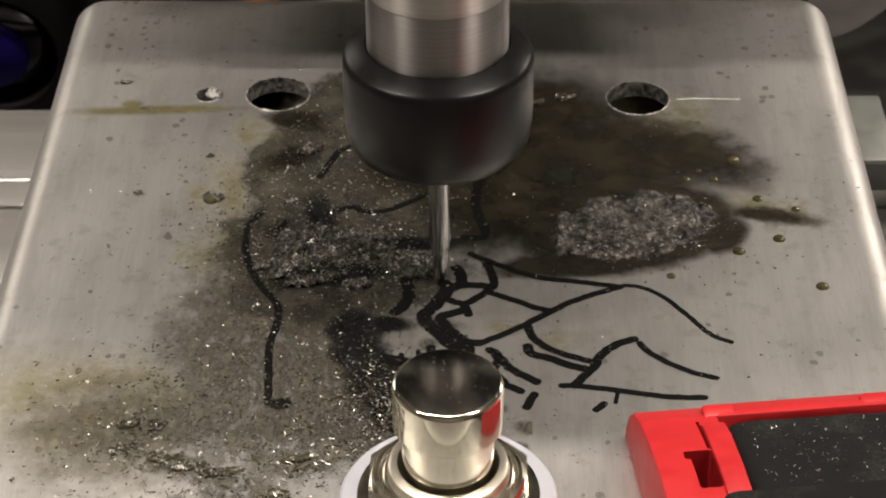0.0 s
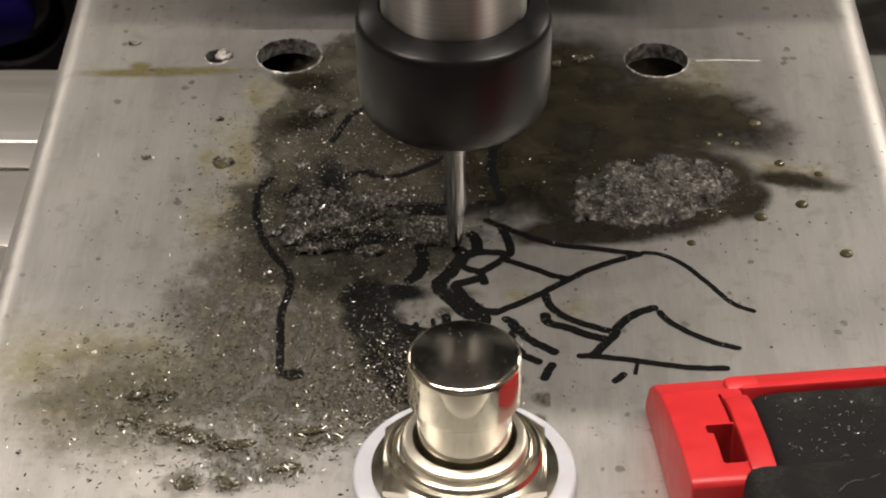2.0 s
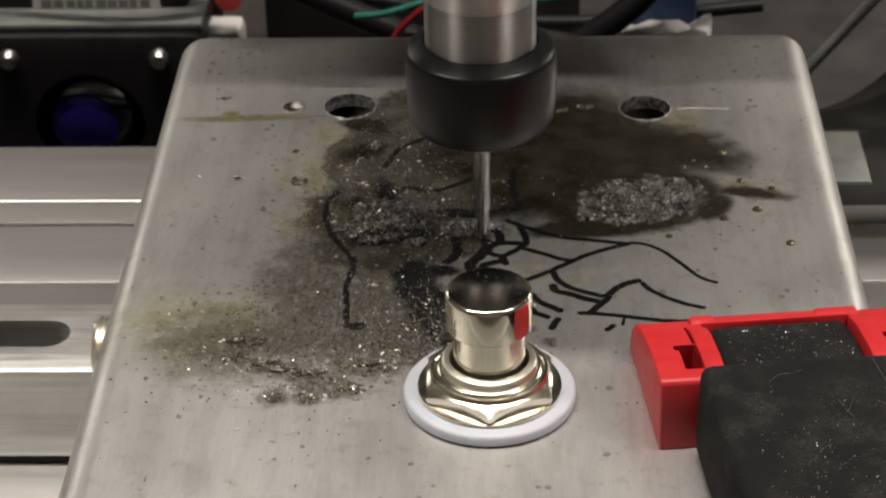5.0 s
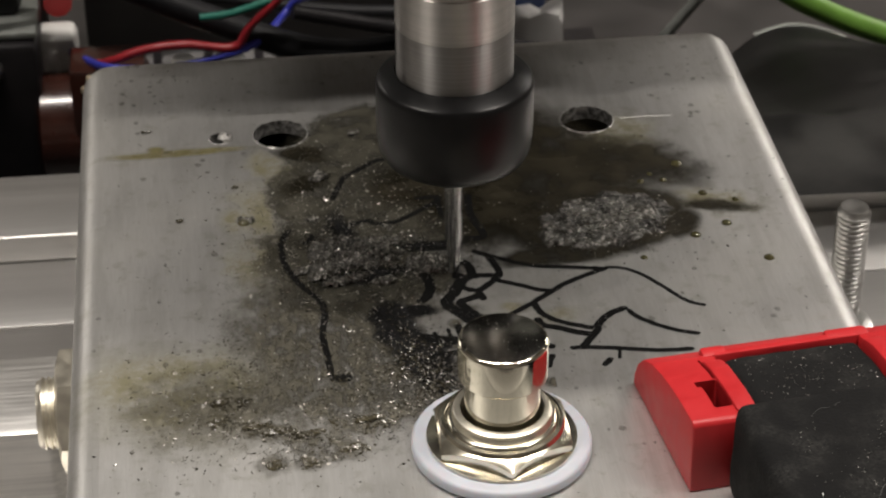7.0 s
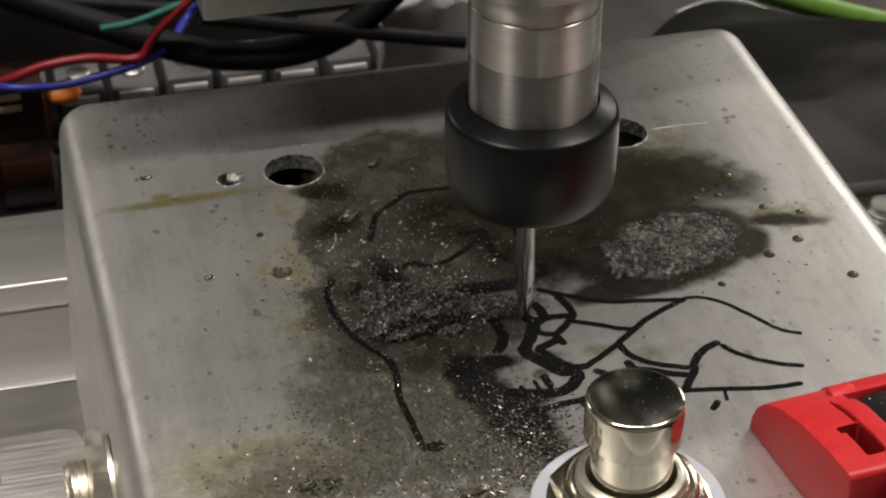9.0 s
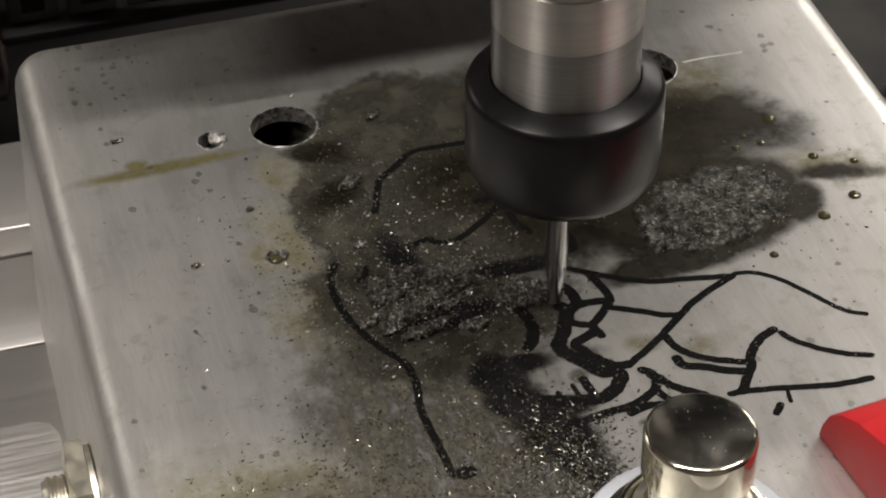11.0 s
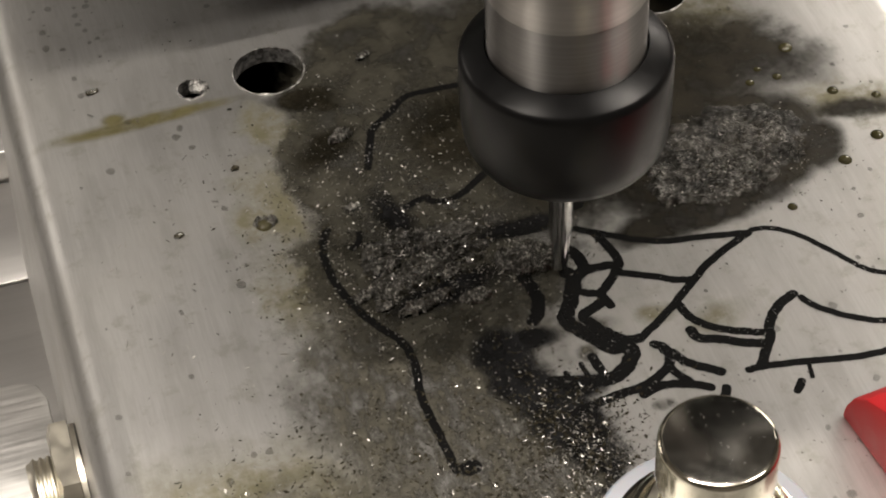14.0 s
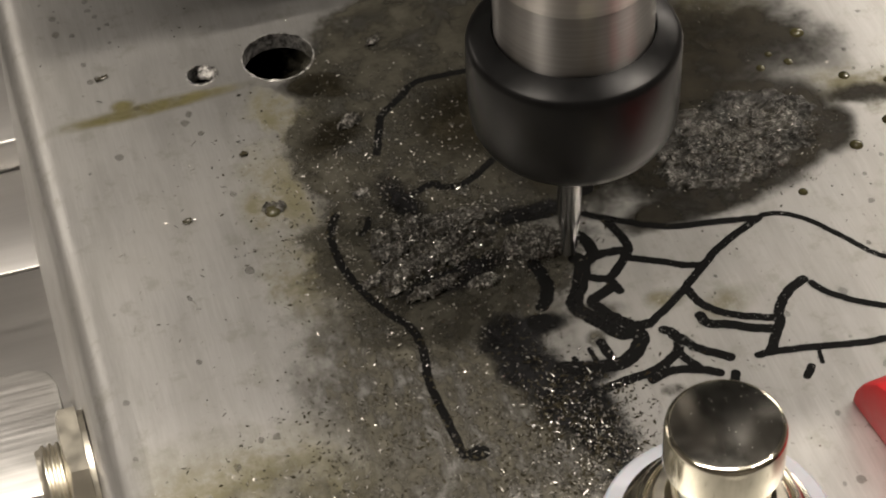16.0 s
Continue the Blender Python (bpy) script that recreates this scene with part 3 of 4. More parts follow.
part("nut", hex_nut(14.3, 2.25, 4.1, 5.6, 1.25), BRASS, switch)
part("lock_ring", carve(lathe([(6.9, 3.4), (6.95, 3.9), (6.7, 4.25), (6.35, 4.35), (6.15, 4.2), (5.95, 4.45), (5.7, 4.6)], 72), [lathe([(5.5, 2), (5.5, 7)], 48)]), BRASS, switch)
part("bushing", carve(lathe([(5.55, 0.5), (5.55, 4.9), (5.4, 5.1), (5.45, 5.25), (5.4, 5.5), (5.1, 5.7)], 64), [lathe([(4.6, -1), (4.6, 7)], 48)]), BRASS_DULL, switch)
part("stem", lathe([(4.15, 0.5), (4.15, 10.2)], 64), NICKEL, switch)
part("cap", lathe([(4.2, 10.2), (4.8, 10.2), (4.92, 10.35), (4.92, 14.3), (4.86, 14.6), (4.72, 14.78), (4.5, 14.86), (4.42, 14.86)], 80), NICKEL, switch)

part("cap_top", lathe([(4.46, 14.83), (4.46, 14.865), (4.40, 14.885), (0.01, 14.885)], 80), NICKEL_TOP, switch, "dull, darker top face")

dust = bmesh.new()
dust_rng = random.Random(17)
for _ in range(46):
    q = 4.2 * math.sqrt(dust_rng.random())
    a = dust_rng.uniform(0, 6.28)
    r = dust_rng.uniform(0.02, 0.07)
    bmesh.ops.create_cone(dust, cap_ends=True, segments=5, radius1=r, radius2=r * 0.4, depth=r, matrix=Matrix.Translation((FX + q * math.cos(a), FY + q * math.sin(a), 14.885 + r / 2)))
solid("cap_dust", dust, CHIP, "specks of bright swarf dust on the switch cap", "swarf", kind="stuff", smooth=False)

# ---- the spindle over it ----
AX, AY = -1.03, -2.89
spindle = thing("spindle", "turned steel spindle with a black collet cover and a thin cutter", "spindle", (AX, AY, 0))
part("collar", lathe([(1.6, 17.9), (6.6, 17.7), (7.7, 17.75), (8.5, 18.3), (9.0, 19.3), (9.2, 20.8), (9.27, 23.0), (9.27, 27.6), (9.15, 28.0), (8.9, 28.3), (8.75, 28.4), (7.2, 29.3), (7.05, 29.34), (6.96, 29.2), (6.94, 26.0), (1.6, 25.6)], 96), RUBBER, spindle, "matt black collet cover")
part("nose", lathe([(1.8, 25.7), (6.86, 25.7), (6.86, 35.4), (6.8, 35.5)], 96), STEEL_MATT, spindle)
part("shank", lathe([(6.78, 35.5), (6.9, 35.55), (6.9, 41.0), (6.78, 41.1), (6.78, 41.4), (6.92, 41.5), (6.92, 43.9)], 96), STEEL, spindle)
part("housing", lathe([(6.95, 43.9), (7.45, 44.0), (7.6, 44.2), (7.6, 58), (13, 58.2), (13, 74)], 96), STEEL_MATT, spindle)
part("motor", lathe([(18, 74), (21, 74.5), (21, 165), (18, 168)], 64), BLACK, spindle)
bit = lathe([(0.25, 0.15), (0.75, 0.6), (0.85, 3.4), (1.15, 5.6), (1.15, 18.0)], 32, Matrix.Translation((0, 1.0, 0)))
part("cutter", bit, CARBIDE, spindle, "slim ground carbide cutter")

# the gantry plate that carries the spindle
gantry = thing("gantry", "grey machined aluminium gantry plate with black uprights", "gantry")
part("carrier_plate", box(-30, 30, 40, 52, 19.3, 62, 0.6), DULL_ALU, gantry)
part("carriage", box(-46, 60, 40, 100, 62, 200, 2), BLACK, gantry)
# unseen blocks, added to keep the back lamps off the far plate
part("unseen_shade_block", box(-44, 58, 52.2, 98, 20, 61.8, 1.5), BLACK, gantry)
part("unseen_shade_foot", box(-28, 42, 62, 98, 15, 21.9, 1.0), BLACK, gantry)
# motor clamps, unseen and added; they shade the plate's middle
for zc in (86, 104):
    part("clamp", carve(box(-27, 25, -26, 39.9, zc, zc + 12, 2), [lathe([(21.2, 70), (21.2, 140)], 48, Matrix.Translation((AX, AY, 0)))]), BLACK, gantry)
part("beam", box(-330, 330, 101, 140, 120, 180, 2), BLACK, gantry)
for sx in (-330, 300):
    part("upright", box(sx, sx + 30, 101, 140, -118, 180, 1.5), BLACK, gantry)

# ---- the jack in the side wall ----
jack = thing("jack_socket", "nickelled threaded jack socket with a hexagon nut", "jack socket", (-48.8, 2.0, -20))
turn = Matrix.Rotation(radians(-90), 4, "Y")
nut = hex_nut(14.0, 0.3, 2.5, 4.9, 0.5, 12)
bmesh.ops.rotate(nut, matrix=Matrix.Rotation(radians(18), 3, "Z"), verts=nut.verts)
bmesh.ops.transform(nut, matrix=turn, verts=nut.verts)
part("nut", nut, BRASS_DULL, jack)
part("washer", lathe([(5, -0.3), (7.2, -0.3), (7.2, 0.25), (5, 0.25)], 48, turn), BRASS_DULL, jack)
part("thread", carve(thread(4.7, 0.75, 4.9, 0.3, turn @ Matrix.Translation((0, 0, 0.2))), [lathe([(3.2, 1), (3.2, 9)], 32, turn)]), BRASS_DULL, jack)

# ---- the slotted clamp bar ----
clamp = thing("clamp_bar", "slotted machined aluminium clamp bar on the bed", "clamp bar")
slot = [(x, y) for x, y in [(-170, 14.6), (-64.5, 14.6)] + [(-64.5 + 3.4 * math.sin(radians(a)), 18 - 3.4 * math.cos(radians(a))) for a in range(15, 180, 15)] + [(-64.5, 21.4), (-170, 21.4)]]
part("bar", carve(prism([(-190, 8.5), (-53.8, 8.5), (-51.6, 9.6), (-50.4, 12), (-50.4, 23), (-51.2, 25.2), (-53.2, 26), (-190, 26)], "z", -43.0, -28, 0.35), [prism(slot, "z", -50, -20)]), ALU_BAR, clamp)
part("heel", box(-190, -176, 9, 25, BED, -43.0, 0.3), ALU_BAR, clamp)
# black floor under the slot: its shade put into the colour
part("slot_shade_strip", box(-175.8, -57, 9, 25, BED, -43.0, 0.3), BLACK, clamp, "black strip standing in for the slot's shade")
part("bolt", lathe([(3, -42.8), (3, -28), (5.5, -28), (5.5, -23.5), (4.5, -23)], 6, Matrix.Translation((-120, 18, 0))), ZINC, clamp)

# ---- the threaded stud beside the box ----
stud = thing("stud", "zinc-plated threaded stud standing on the bed", "stud", (63, 38.4, 0))
part("thread", thread(2.5, 0.85, 24.5, 0.28, Matrix.Translation((0, 0, BED))), ZINC, stud)
part("nut", hex_nut(9, BED, BED + 4, 2.5, 0.5), ZINC, stud)
solid("stop_block", box(52.0, 63.0, 76.4, 94.0, -40.0, -36.8, 0.5), DULL_ALU, "small grey aluminium stop block on the bed", "block")

# ---- the red holder with its foam pad ----
holder = thing("foam_holder", "red plastic holder with a black foam pad on the enclosure", "foam holder", (19.0, -46.6, 0))
holder.rotation_euler = (0, 0, radians(6.6))
SIDE = [(20.0, 0.0), (19.7, 1.7), (18.8, 3.6), (17.0, 5.4), (14.1, 6.9), (9.6, 8.1), (4.6, 8.8), (0.5, 9.0), (0.0, 8.6), (-0.4, 0.0)]


def cheek(x0, x1, slot_x):
    """One curved end: a ramp at the back, a tall flat front and a slot from the top."""
    return carve(prism(SIDE, "x", x0, x1, 0.3), [box(slot_x - 1.0, slot_x + 1.05, 2.3, 7.8, -1, 12, 0.3), box(slot_x - 1.5, slot_x + 0.5, 6.6, 7.8, 4.0, 12, 0.2), box(slot_x + 0.75, slot_x + 1.05, 8.0, 13.0, 4.5, 12, 0.05)])


def finger(x0, x1):
    return prism([(12.7, 5.0), (12.9, 6.6), (12.4, 7.5), (11.6, 7.9), (9.6, 8.5), (4.6, 9.2), (1.0, 9.3), (0.9, 5.0)], "x", x0, x1, 0.25)


part("end_cheek", cheek(0, 7.2, 4.2), RED, holder)
part("end_cheek", cheek(24.4, 33.0, 28.0), RED, holder)
part("back_rail", prism([(19.6, 0.0), (19.4, 2.2), (18.4, 4.4), (16.6, 6.0), (14.6, 7.0), (13.6, 7.2), (13.4, 0.0)], "x", 7.25, 24.35, 0.25), RED, holder)
part("hinge_knuckle", box(5.9, 9.0, 13.7, 15.6, 5.0, 7.15, 0.5), RED, holder)
part("hinge_knuckle", box(20.6, 25.8, 13.7, 15.6, 5.0, 7.15, 0.5), RED, holder)
part("latch_finger", finger(5.25, 7.5), RED, holder)
part("latch_finger", finger(24.2, 26.6), RED, holder)


def foam_block(x0, x1, y0, y1, z0, z1, r, slope=0.0, cuts=7):
    bm = box(x0, x1, y0, y1, z0, z1, r, 4)
    bmesh.ops.subdivide_edges(bm, edges=[e for e in bm.edges if e.calc_length() > 4], cuts=cuts, use_grid_fill=True)
    for v in bm.verts:
        k = (v.co.y - y0) / (y1 - y0)
        if v.co.z > z0 + 2:
            v.co.z -= slope * k
        v.co += 0.18 * noise.noise_vector(v.co * 0.5)
    return bm


part("foam_tongue", foam_block(7.6, 24.1, -3.5, 13.5, 0.5, 9.4, 1.4, 2.4), FOAM, holder, "dusty black foam rubber")
part("foam_pad", foam_block(3.7, 44, -46, -1.0, 0.05, 12.0, 1.7, -0.2), FOAM, holder, "dusty black foam rubber")

# ---- marker drawing ----
drawing = thing("marker_drawing", "black felt-pen line drawing on the enclosure's top", "drawing")
OUTER_LINE = [
    (0.78, [(-20.7, 10.2), (-21.7, 8.1), (-21.9, 5.4), (-21.6, 2.6), (-20.6, -0.8), (-19.2, -3.7), (-17.7, -6.2), (-17.5, -9.2), (-18.0, -12.5), (-17.9, -15.3), (-17.7, -18.1), (-17.5, -21.9)]),
    (1.5, [(-16.6, -22.0), (-15.9, -22.0)]),
    (0.75, [(-1.8, 26.2), (-5.4, 26.4), (-8.2, 26.2), (-10.0, 24.7), (-12.5, 22.7), (-13.4, 20.8), (-14.6, 17.3)]),
    (0.75, [(-12.6, 10.8), (-10.3, 11.5), (-10.0, 10.8), (-8.0, 10.4), (-5.8, 11.5), (-2.2, 14.3), (-0.8, 16.1), (-3.8, 16.0)]),
]
SHOULDER_LINES = [
    (0.8, [(-1.1, 15.7), (-1.0, 12.2), (0.0, 9.5)]),
    (1.0, [(2.9, 15.9), (2.7, 12.2), (3.1, 9.4), (3.7, 7.2), (3.5, 5.8), (1.6, 5.7)]),
    (0.75, [(2.1, 2.7), (4.7, 1.0), (7.5, -0.7), (10.0, -1.7), (12.7, -2.1), (17.6, -3.1)]),
    (0.6, [(18.0, -2.8), (19.8, -3.2), (22.0, -4.9), (24.2, -8.0), (26.3, -11.1), (28.2, -12.3)]),
    (0.9, [(3.6, 1.7), (4.1, 0.1), (4.5, -1.7), (4.4, -3.1), (3.2, -4.5), (2.2, -5.5), (1.6, -6.2), (1.9, -7.8)]),
    (0.8, [(4.0, -4.0), (5.9, -5.0), (8.7, -6.6), (10.5, -7.2)]),
    (0.8, [(17.6, -3.1), (14.7, -4.4), (11.8, -6.1), (8.8, -8.5), (6.1, -10.6), (3.0, -12.6)]),
]
MIDDLE_LINES = [
    (1.2, [(0.6, 0.2), (1.1, -0.9), (1.1, -2.4), (0.4, -3.2)]),
    (1.0, [(-0.6, -3.4), (1.5, -2.8), (3.0, -2.9), (4.1, -3.1)]),
    (1.45, [(-0.6, -2.5), (-0.2, -3.3), (-1.0, -5.2), (-1.9, -6.9), (-2.6, -8.1), (-1.9, -9.7), (-0.9, -11.3), (0.1, -12.7), (1.6, -13.2), (1.6, -14.3), (0.2, -15.7), (-1.2, -16.2), (-2.6, -16.1), (-4.4, -15.6), (-6.2, -15.0)]),
    (0.9, [(-0.5, -5.0), (0.5, -5.7), (1.6, -6.2)]),
    (1.1, [(1.6, -6.8), (0.6, -7.5), (-0.8, -8.0), (-0.7, -9.1), (0.3, -10.7), (1.7, -12.2), (3.0, -12.5)]),
    (1.25, [(-4.6, -1.7), (-4.4, -3.0), (-4.3, -5.1), (-4.9, -6.6), (-5.6, -7.4)]),
    (1.8, [(-6.7, -9.1), (-5.9, -9.2)]),
]
FOLD_LINES = [
    (0.95, [(-5.7, -19.1), (-3.5, -18.6), (-1.5, -18.3), (0.6, -18.1), (2.1, -17.8), (3.8, -16.9), (4.7, -15.9), (4.8, -14.3), (4.0, -13.6)]),
    (0.9, [(1.0, -19.0), (2.4, -18.5), (3.9, -18.6), (5.6, -19.2), (7.0, -20.1)]),
    (0.8, [(4.4, -16.6), (4.8, -17.8), (5.5, -18.7)]),
    (0.95, [(4.6, -14.5), (5.4, -15.4), (6.1, -16.6), (7.3, -17.6), (8.6, -18.6)]),
    (0.85, [(7.9, -9.6), (8.3, -11.4), (9.4, -12.9), (11.4, -14.3), (14.7, -15.7)]),
    (1.0, [(7.8, -13.0), (8.1, -14.1), (10.0, -15.0), (12.3, -16.2), (13.9, -16.8)]),
    (0.95, [(18.5, -11.8), (16.7, -12.7), (15.1, -14.4), (14.2, -16.3), (12.2, -19.2)]),
]
LOWER_LINES = [
    (0.75, [(11.0, -19.2), (12.2, -19.2), (14.7, -19.6), (17.8, -20.2), (21.3, -20.9), (24.8, -21.0)]),
    (0.7, [(19.0, -12.5), (19.9, -14.0), (21.9, -15.8), (24.1, -17.2), (26.2, -18.0)]),
    (0.4, [(16.4, -20.4), (16.1, -21.8)]),
    (0.75, [(15.0, -21.9), (14.2, -22.9)]),
    (0.7, [(-6.5, 4.5), (-3.5, 3.9), (-0.7, 3.8)]),
    (0.85, [(8.3, -20.5), (7.5, -22.5)]),
    (0.5, [(-3.0, -15.4), (-3.1, -13.7)]), (0.9, [(-1.6, -15.2), (-1.9, -13.2)]), (0.5, [(-4.6, -15.4), (-4.8, -14.3)]),
    (0.6, [(-19.0, 7.0), (-18.2, 7.8), (-17.8, 8.8)]), (1.5, [(-17.2, 6.6), (-16.6, 4.8)]), (0.9, [(-13.0, 5.3), (-12.6, 4.2)]),
]


def stroke(width, pts, z, seed):
    """A felt-pen line: a thin film of ink with rounded ends and a slightly uneven edge."""
    path = smooth_path([(x, y, 0) for x, y in pts], 12)
    bm = bmesh.new()
    rows = []
    n = len(path)
    for i, q in enumerate(path):
        d = (path[min(i + 1, n - 1)] - path[max(i - 1, 0)]).normalized()
        s = Vector((-d.y, d.x, 0))
        wob = noise.noise(Vector((q.x * 1.1, q.y * 1.1, seed)))
        wl = width / 2 * (1.06 + 0.22 * wob + 0.20 * noise.noise(q * 3.7))
        wr = width / 2 * (1.06 - 0.22 * wob + 0.20 * noise.noise(q * 3.7 + Vector((9, 4, 2))))
        if i == 0:
            for k, f in ((0.46, 0.35), (0.35, 0.7), (0.18, 0.92)):
                rows.append((q - d * width * k + s * wl * f, q - d * width * k - s * wr * f))
        rows.append((q + s * wl, q - s * wr))
        if i == n - 1:
            for k, f in ((0.18, 0.92), (0.35, 0.7), (0.46, 0.35)):
                rows.append((q + d * width * k + s * wl * f, q + d * width * k - s * wr * f))
    v = [(bm.verts.new((a.x, a.y, z)), bm.verts.new(((a.x + b.x) / 2, (a.y + b.y) / 2, z + 0.012)), bm.verts.new((b.x, b.y, z))) for a, b in rows]
    for a, b in zip(v, v[1:]):
        bm.faces.new((a[0], a[1], b[1], b[0]))
        bm.faces.new((a[1], a[2], b[2], b[1]))
    bmesh.ops.recalc_face_normals(bm, faces=bm.faces)
    if bm.faces and sum(f.normal.z for f in bm.faces) < 0:
        bmesh.ops.reverse_faces(bm, faces=bm.faces)
    return bm


for i, (w, pts) in enumerate(OUTER_LINE + SHOULDER_LINES + MIDDLE_LINES + FOLD_LINES + LOWER_LINES):
    part("stroke", stroke(w, pts, 0.010 + 0.004 * (i % 7), i), INK, drawing)
scr = thing("scribed_line", "fine bright scratch in the enclosure's top", "scratch")
part("scratch", prism([(26.2, 33.55), (29.5, 33.7), (33.6, 33.5), (33.6, 33.62), (29.5, 33.85), (26.2, 33.68)], "z", 0.0, 0.015), SCRATCH, scr, smooth=False)

# ---- smeared swarf ----


def crust_height(x, y, cx, cy, rx, ry, turn, high, seed):
    """How high the smeared metal stands at a place, or None off the patch."""
    c, s = math.cos(radians(turn)), math.sin(radians(turn))
    u, v = c * (x - cx) + s * (y - cy), -s * (x - cx) + c * (y - cy)
    rim = math.hypot(u / rx, v / ry) + 0.24 * noise.noise(Vector((x * 0.30, y * 0.30, seed))) + 0.14 * noise.noise(Vector((x * 1.1, y * 1.1, seed)))
    if rim > 1.06:
        return None
    k = max(0.0, min(1.0, (1.06 - rim) / 0.10))
    lip = max(0.0, 1 - abs(rim - 0.90) / 0.10)
    ropes = max(0.0, 1 - 2.6 * abs(noise.noise(Vector((x * 0.34 + 0.5 * noise.noise(Vector((x * 0.2, y * 0.2, seed))), y * 1.0 - x * 0.12, seed + 4)))))
    lump = 0.20 + 0.42 * noise.fractal(Vector((x * 0.9, y * 1.1, seed)), 0.6, 2.1, 4) + 0.45 * ropes * ropes + 0.22 * lip + 0.24 * abs(noise.noise(Vector((x * 2.4, y * 2.4, seed)))) + 0.10 * noise.noise(Vector((x * 5.0, y * 5.0, seed)))
    return -0.05 + high * k * lump


def crust(cx, cy, rx, ry, turn, high, seed, step=0.14):
    """A lumpy patch of smeared metal with a ragged rim."""
    bm = bmesh.new()
    r = 1.3 * max(rx, ry)
    n = int(2 * r / step)
    grid = {}
    for i in range(n + 1):
        for j in range(n + 1):
            x, y = cx - r + i * step, cy - r + j * step
            z = crust_height(x, y, cx, cy, rx, ry, turn, high, seed)
            if z is not None:
                grid[i, j] = bm.verts.new((x, y, z))
    for (i, j), a in grid.items():
        q = [grid.get((i + 1, j)), grid.get((i + 1, j + 1)), grid.get((i, j + 1))]
        if all(q):
            bm.faces.new((a, *q))
    bmesh.ops.delete(bm, geom=[v for v in bm.verts if not v.link_faces], context="VERTS")
    return bm


CRUSTS = [(19.4, 7.9, 8.4, 5.8, 20, 0.62, 3.0), (-15.6, 5.4, 3.6, 1.9, 20, 0.75, 7.0), (-11.0, 2.8, 4.6, 1.9, 8, 0.85, 8.0), (-15.8, 1.4, 3.0, 1.6, 15, 0.75, 9.0), (-9.5, 6.2, 3.2, 1.2, -5, 0.5, 10.0), (-14.5, -2.2, 3.0, 0.9, 14, 1.0, 23.0)]
PALE = [(-3.4, 0.2, 3.1, 1.7, -8, 1.3, 11.0), (-16.1, 22.4, 1.4, 0.6, 20, 1.1, 13.0), (-26.1, 13.2, 1.2, 0.9, 0, 0.7, 17.0), (-19.6, 0.6, 1.2, 0.7, 30, 0.8, 21.0), (-18.3, -1.4, 0.9, 0.6, 10, 0.8, 22.0), (-13.9, -2.2, 0.8, 0.6, 0, 1.4, 24.0), (-9.6, -2.8, 1.6, 0.9, 0, 0.7, 25.0), (-9.6, 3.4, 1.7, 1.0, 10, 1.3, 27.0), (-11.6, 4.9, 1.6, 0.6, 10, 1.1, 29.0),
        (-17.6, 12.4, 0.9, 0.6, 10, 0.7, 33.0), (-10.6, 33.6, 0.9, 0.5, 30, 0.7, 37.0), (-12.9, 6.9, 1.2, 0.5, 20, 0.9, 39.0), (-16.2, 3.4, 1.3, 0.5, 10, 0.9, 41.0), (-11.4, 0.8, 1.4, 0.5, 5, 1.0, 43.0)]
for k in CRUSTS:
    solid("swarf_crust", crust(*k), CRUST, "dark lumpy crust of smeared aluminium swarf on the enclosure", "swarf", group="smeared swarf")
for k in PALE:
    solid("swarf_lump", crust(*k, 0.10), PALE_CRUST, "small pale grey lump of smeared aluminium swarf", "swarf", group="pale swarf lumps")

rng = random.Random(5)


def chips(clusters, name, material, label, bright=True):
    """Loose slivers scattered round the given places: (x, y, spread x, spread y, how many, longest)."""
    verts, faces = [], []
    for cx, cy, sx, sy, count, big in clusters:
        for _ in range(count):
            x, y = cx + rng.gauss(0, sx), cy + rng.gauss(0, sy)
            if rng.random() < 0.4 or abs(x) > 46 or abs(y) > 58 or math.hypot(x - FX, y - FY) < 10.3 or (x > 18 and y < -26):
                continue
            if any(math.hypot(x - hx, y - hy) < hr + 0.2 for hx, hy, hr in HOLES):
                continue
            length, w = big * rng.uniform(0.3, 1.0) ** 1.6, rng.uniform(0.025, 0.06)
            a, tilt = rng.uniform(0, 2 * math.pi), rng.uniform(-0.25, 0.5)
            d = Vector((math.cos(a) * math.cos(tilt), math.sin(a) * math.cos(tilt), math.sin(tilt)))
            s = Vector((-math.sin(a), math.cos(a), rng.uniform(-0.5, 0.5))).normalized()
            up = d.cross(s)
            base = Vector((x, y, rng.uniform(0.04, 0.10) + abs(d.z) * length / 2))
            if (x - 19.5) ** 2 / 80 + (y - 7) ** 2 / 26 < 1 or (x + 12) ** 2 / 70 + (y - 3) ** 2 / 40 < 1:
                base.z += rng.uniform(0.15, 0.5)
            n0 = len(verts)
            for t, cw in ((-0.5, 0.5), (0.0, 1.0), (0.5, 0.4)):
                bow = up * (0.18 * length * (0.25 - t * t))
                for e in (-1, 1):
                    verts.append(tuple((base + d * (length * t) + s * (e * w * cw) + bow + up * 0.03) * MM))
                verts.append(tuple((base + d * (length * t) + bow - up * 0.03) * MM))
            for r in (0, 3):
                for p, q in ((0, 1), (1, 2), (2, 0)):
                    faces.append((n0 + r + p, n0 + r + q, n0 + r + 3 + q, n0 + r + 3 + p))
            faces += [(n0 + 2, n0 + 1, n0), (n0 + 6, n0 + 7, n0 + 8)]
    me = bpy.data.meshes.new(name)
    me.from_pydata(verts, [], faces)
    me.materials.append(material)
    return tagged(new(name, me), label, "swarf", kind="stuff")


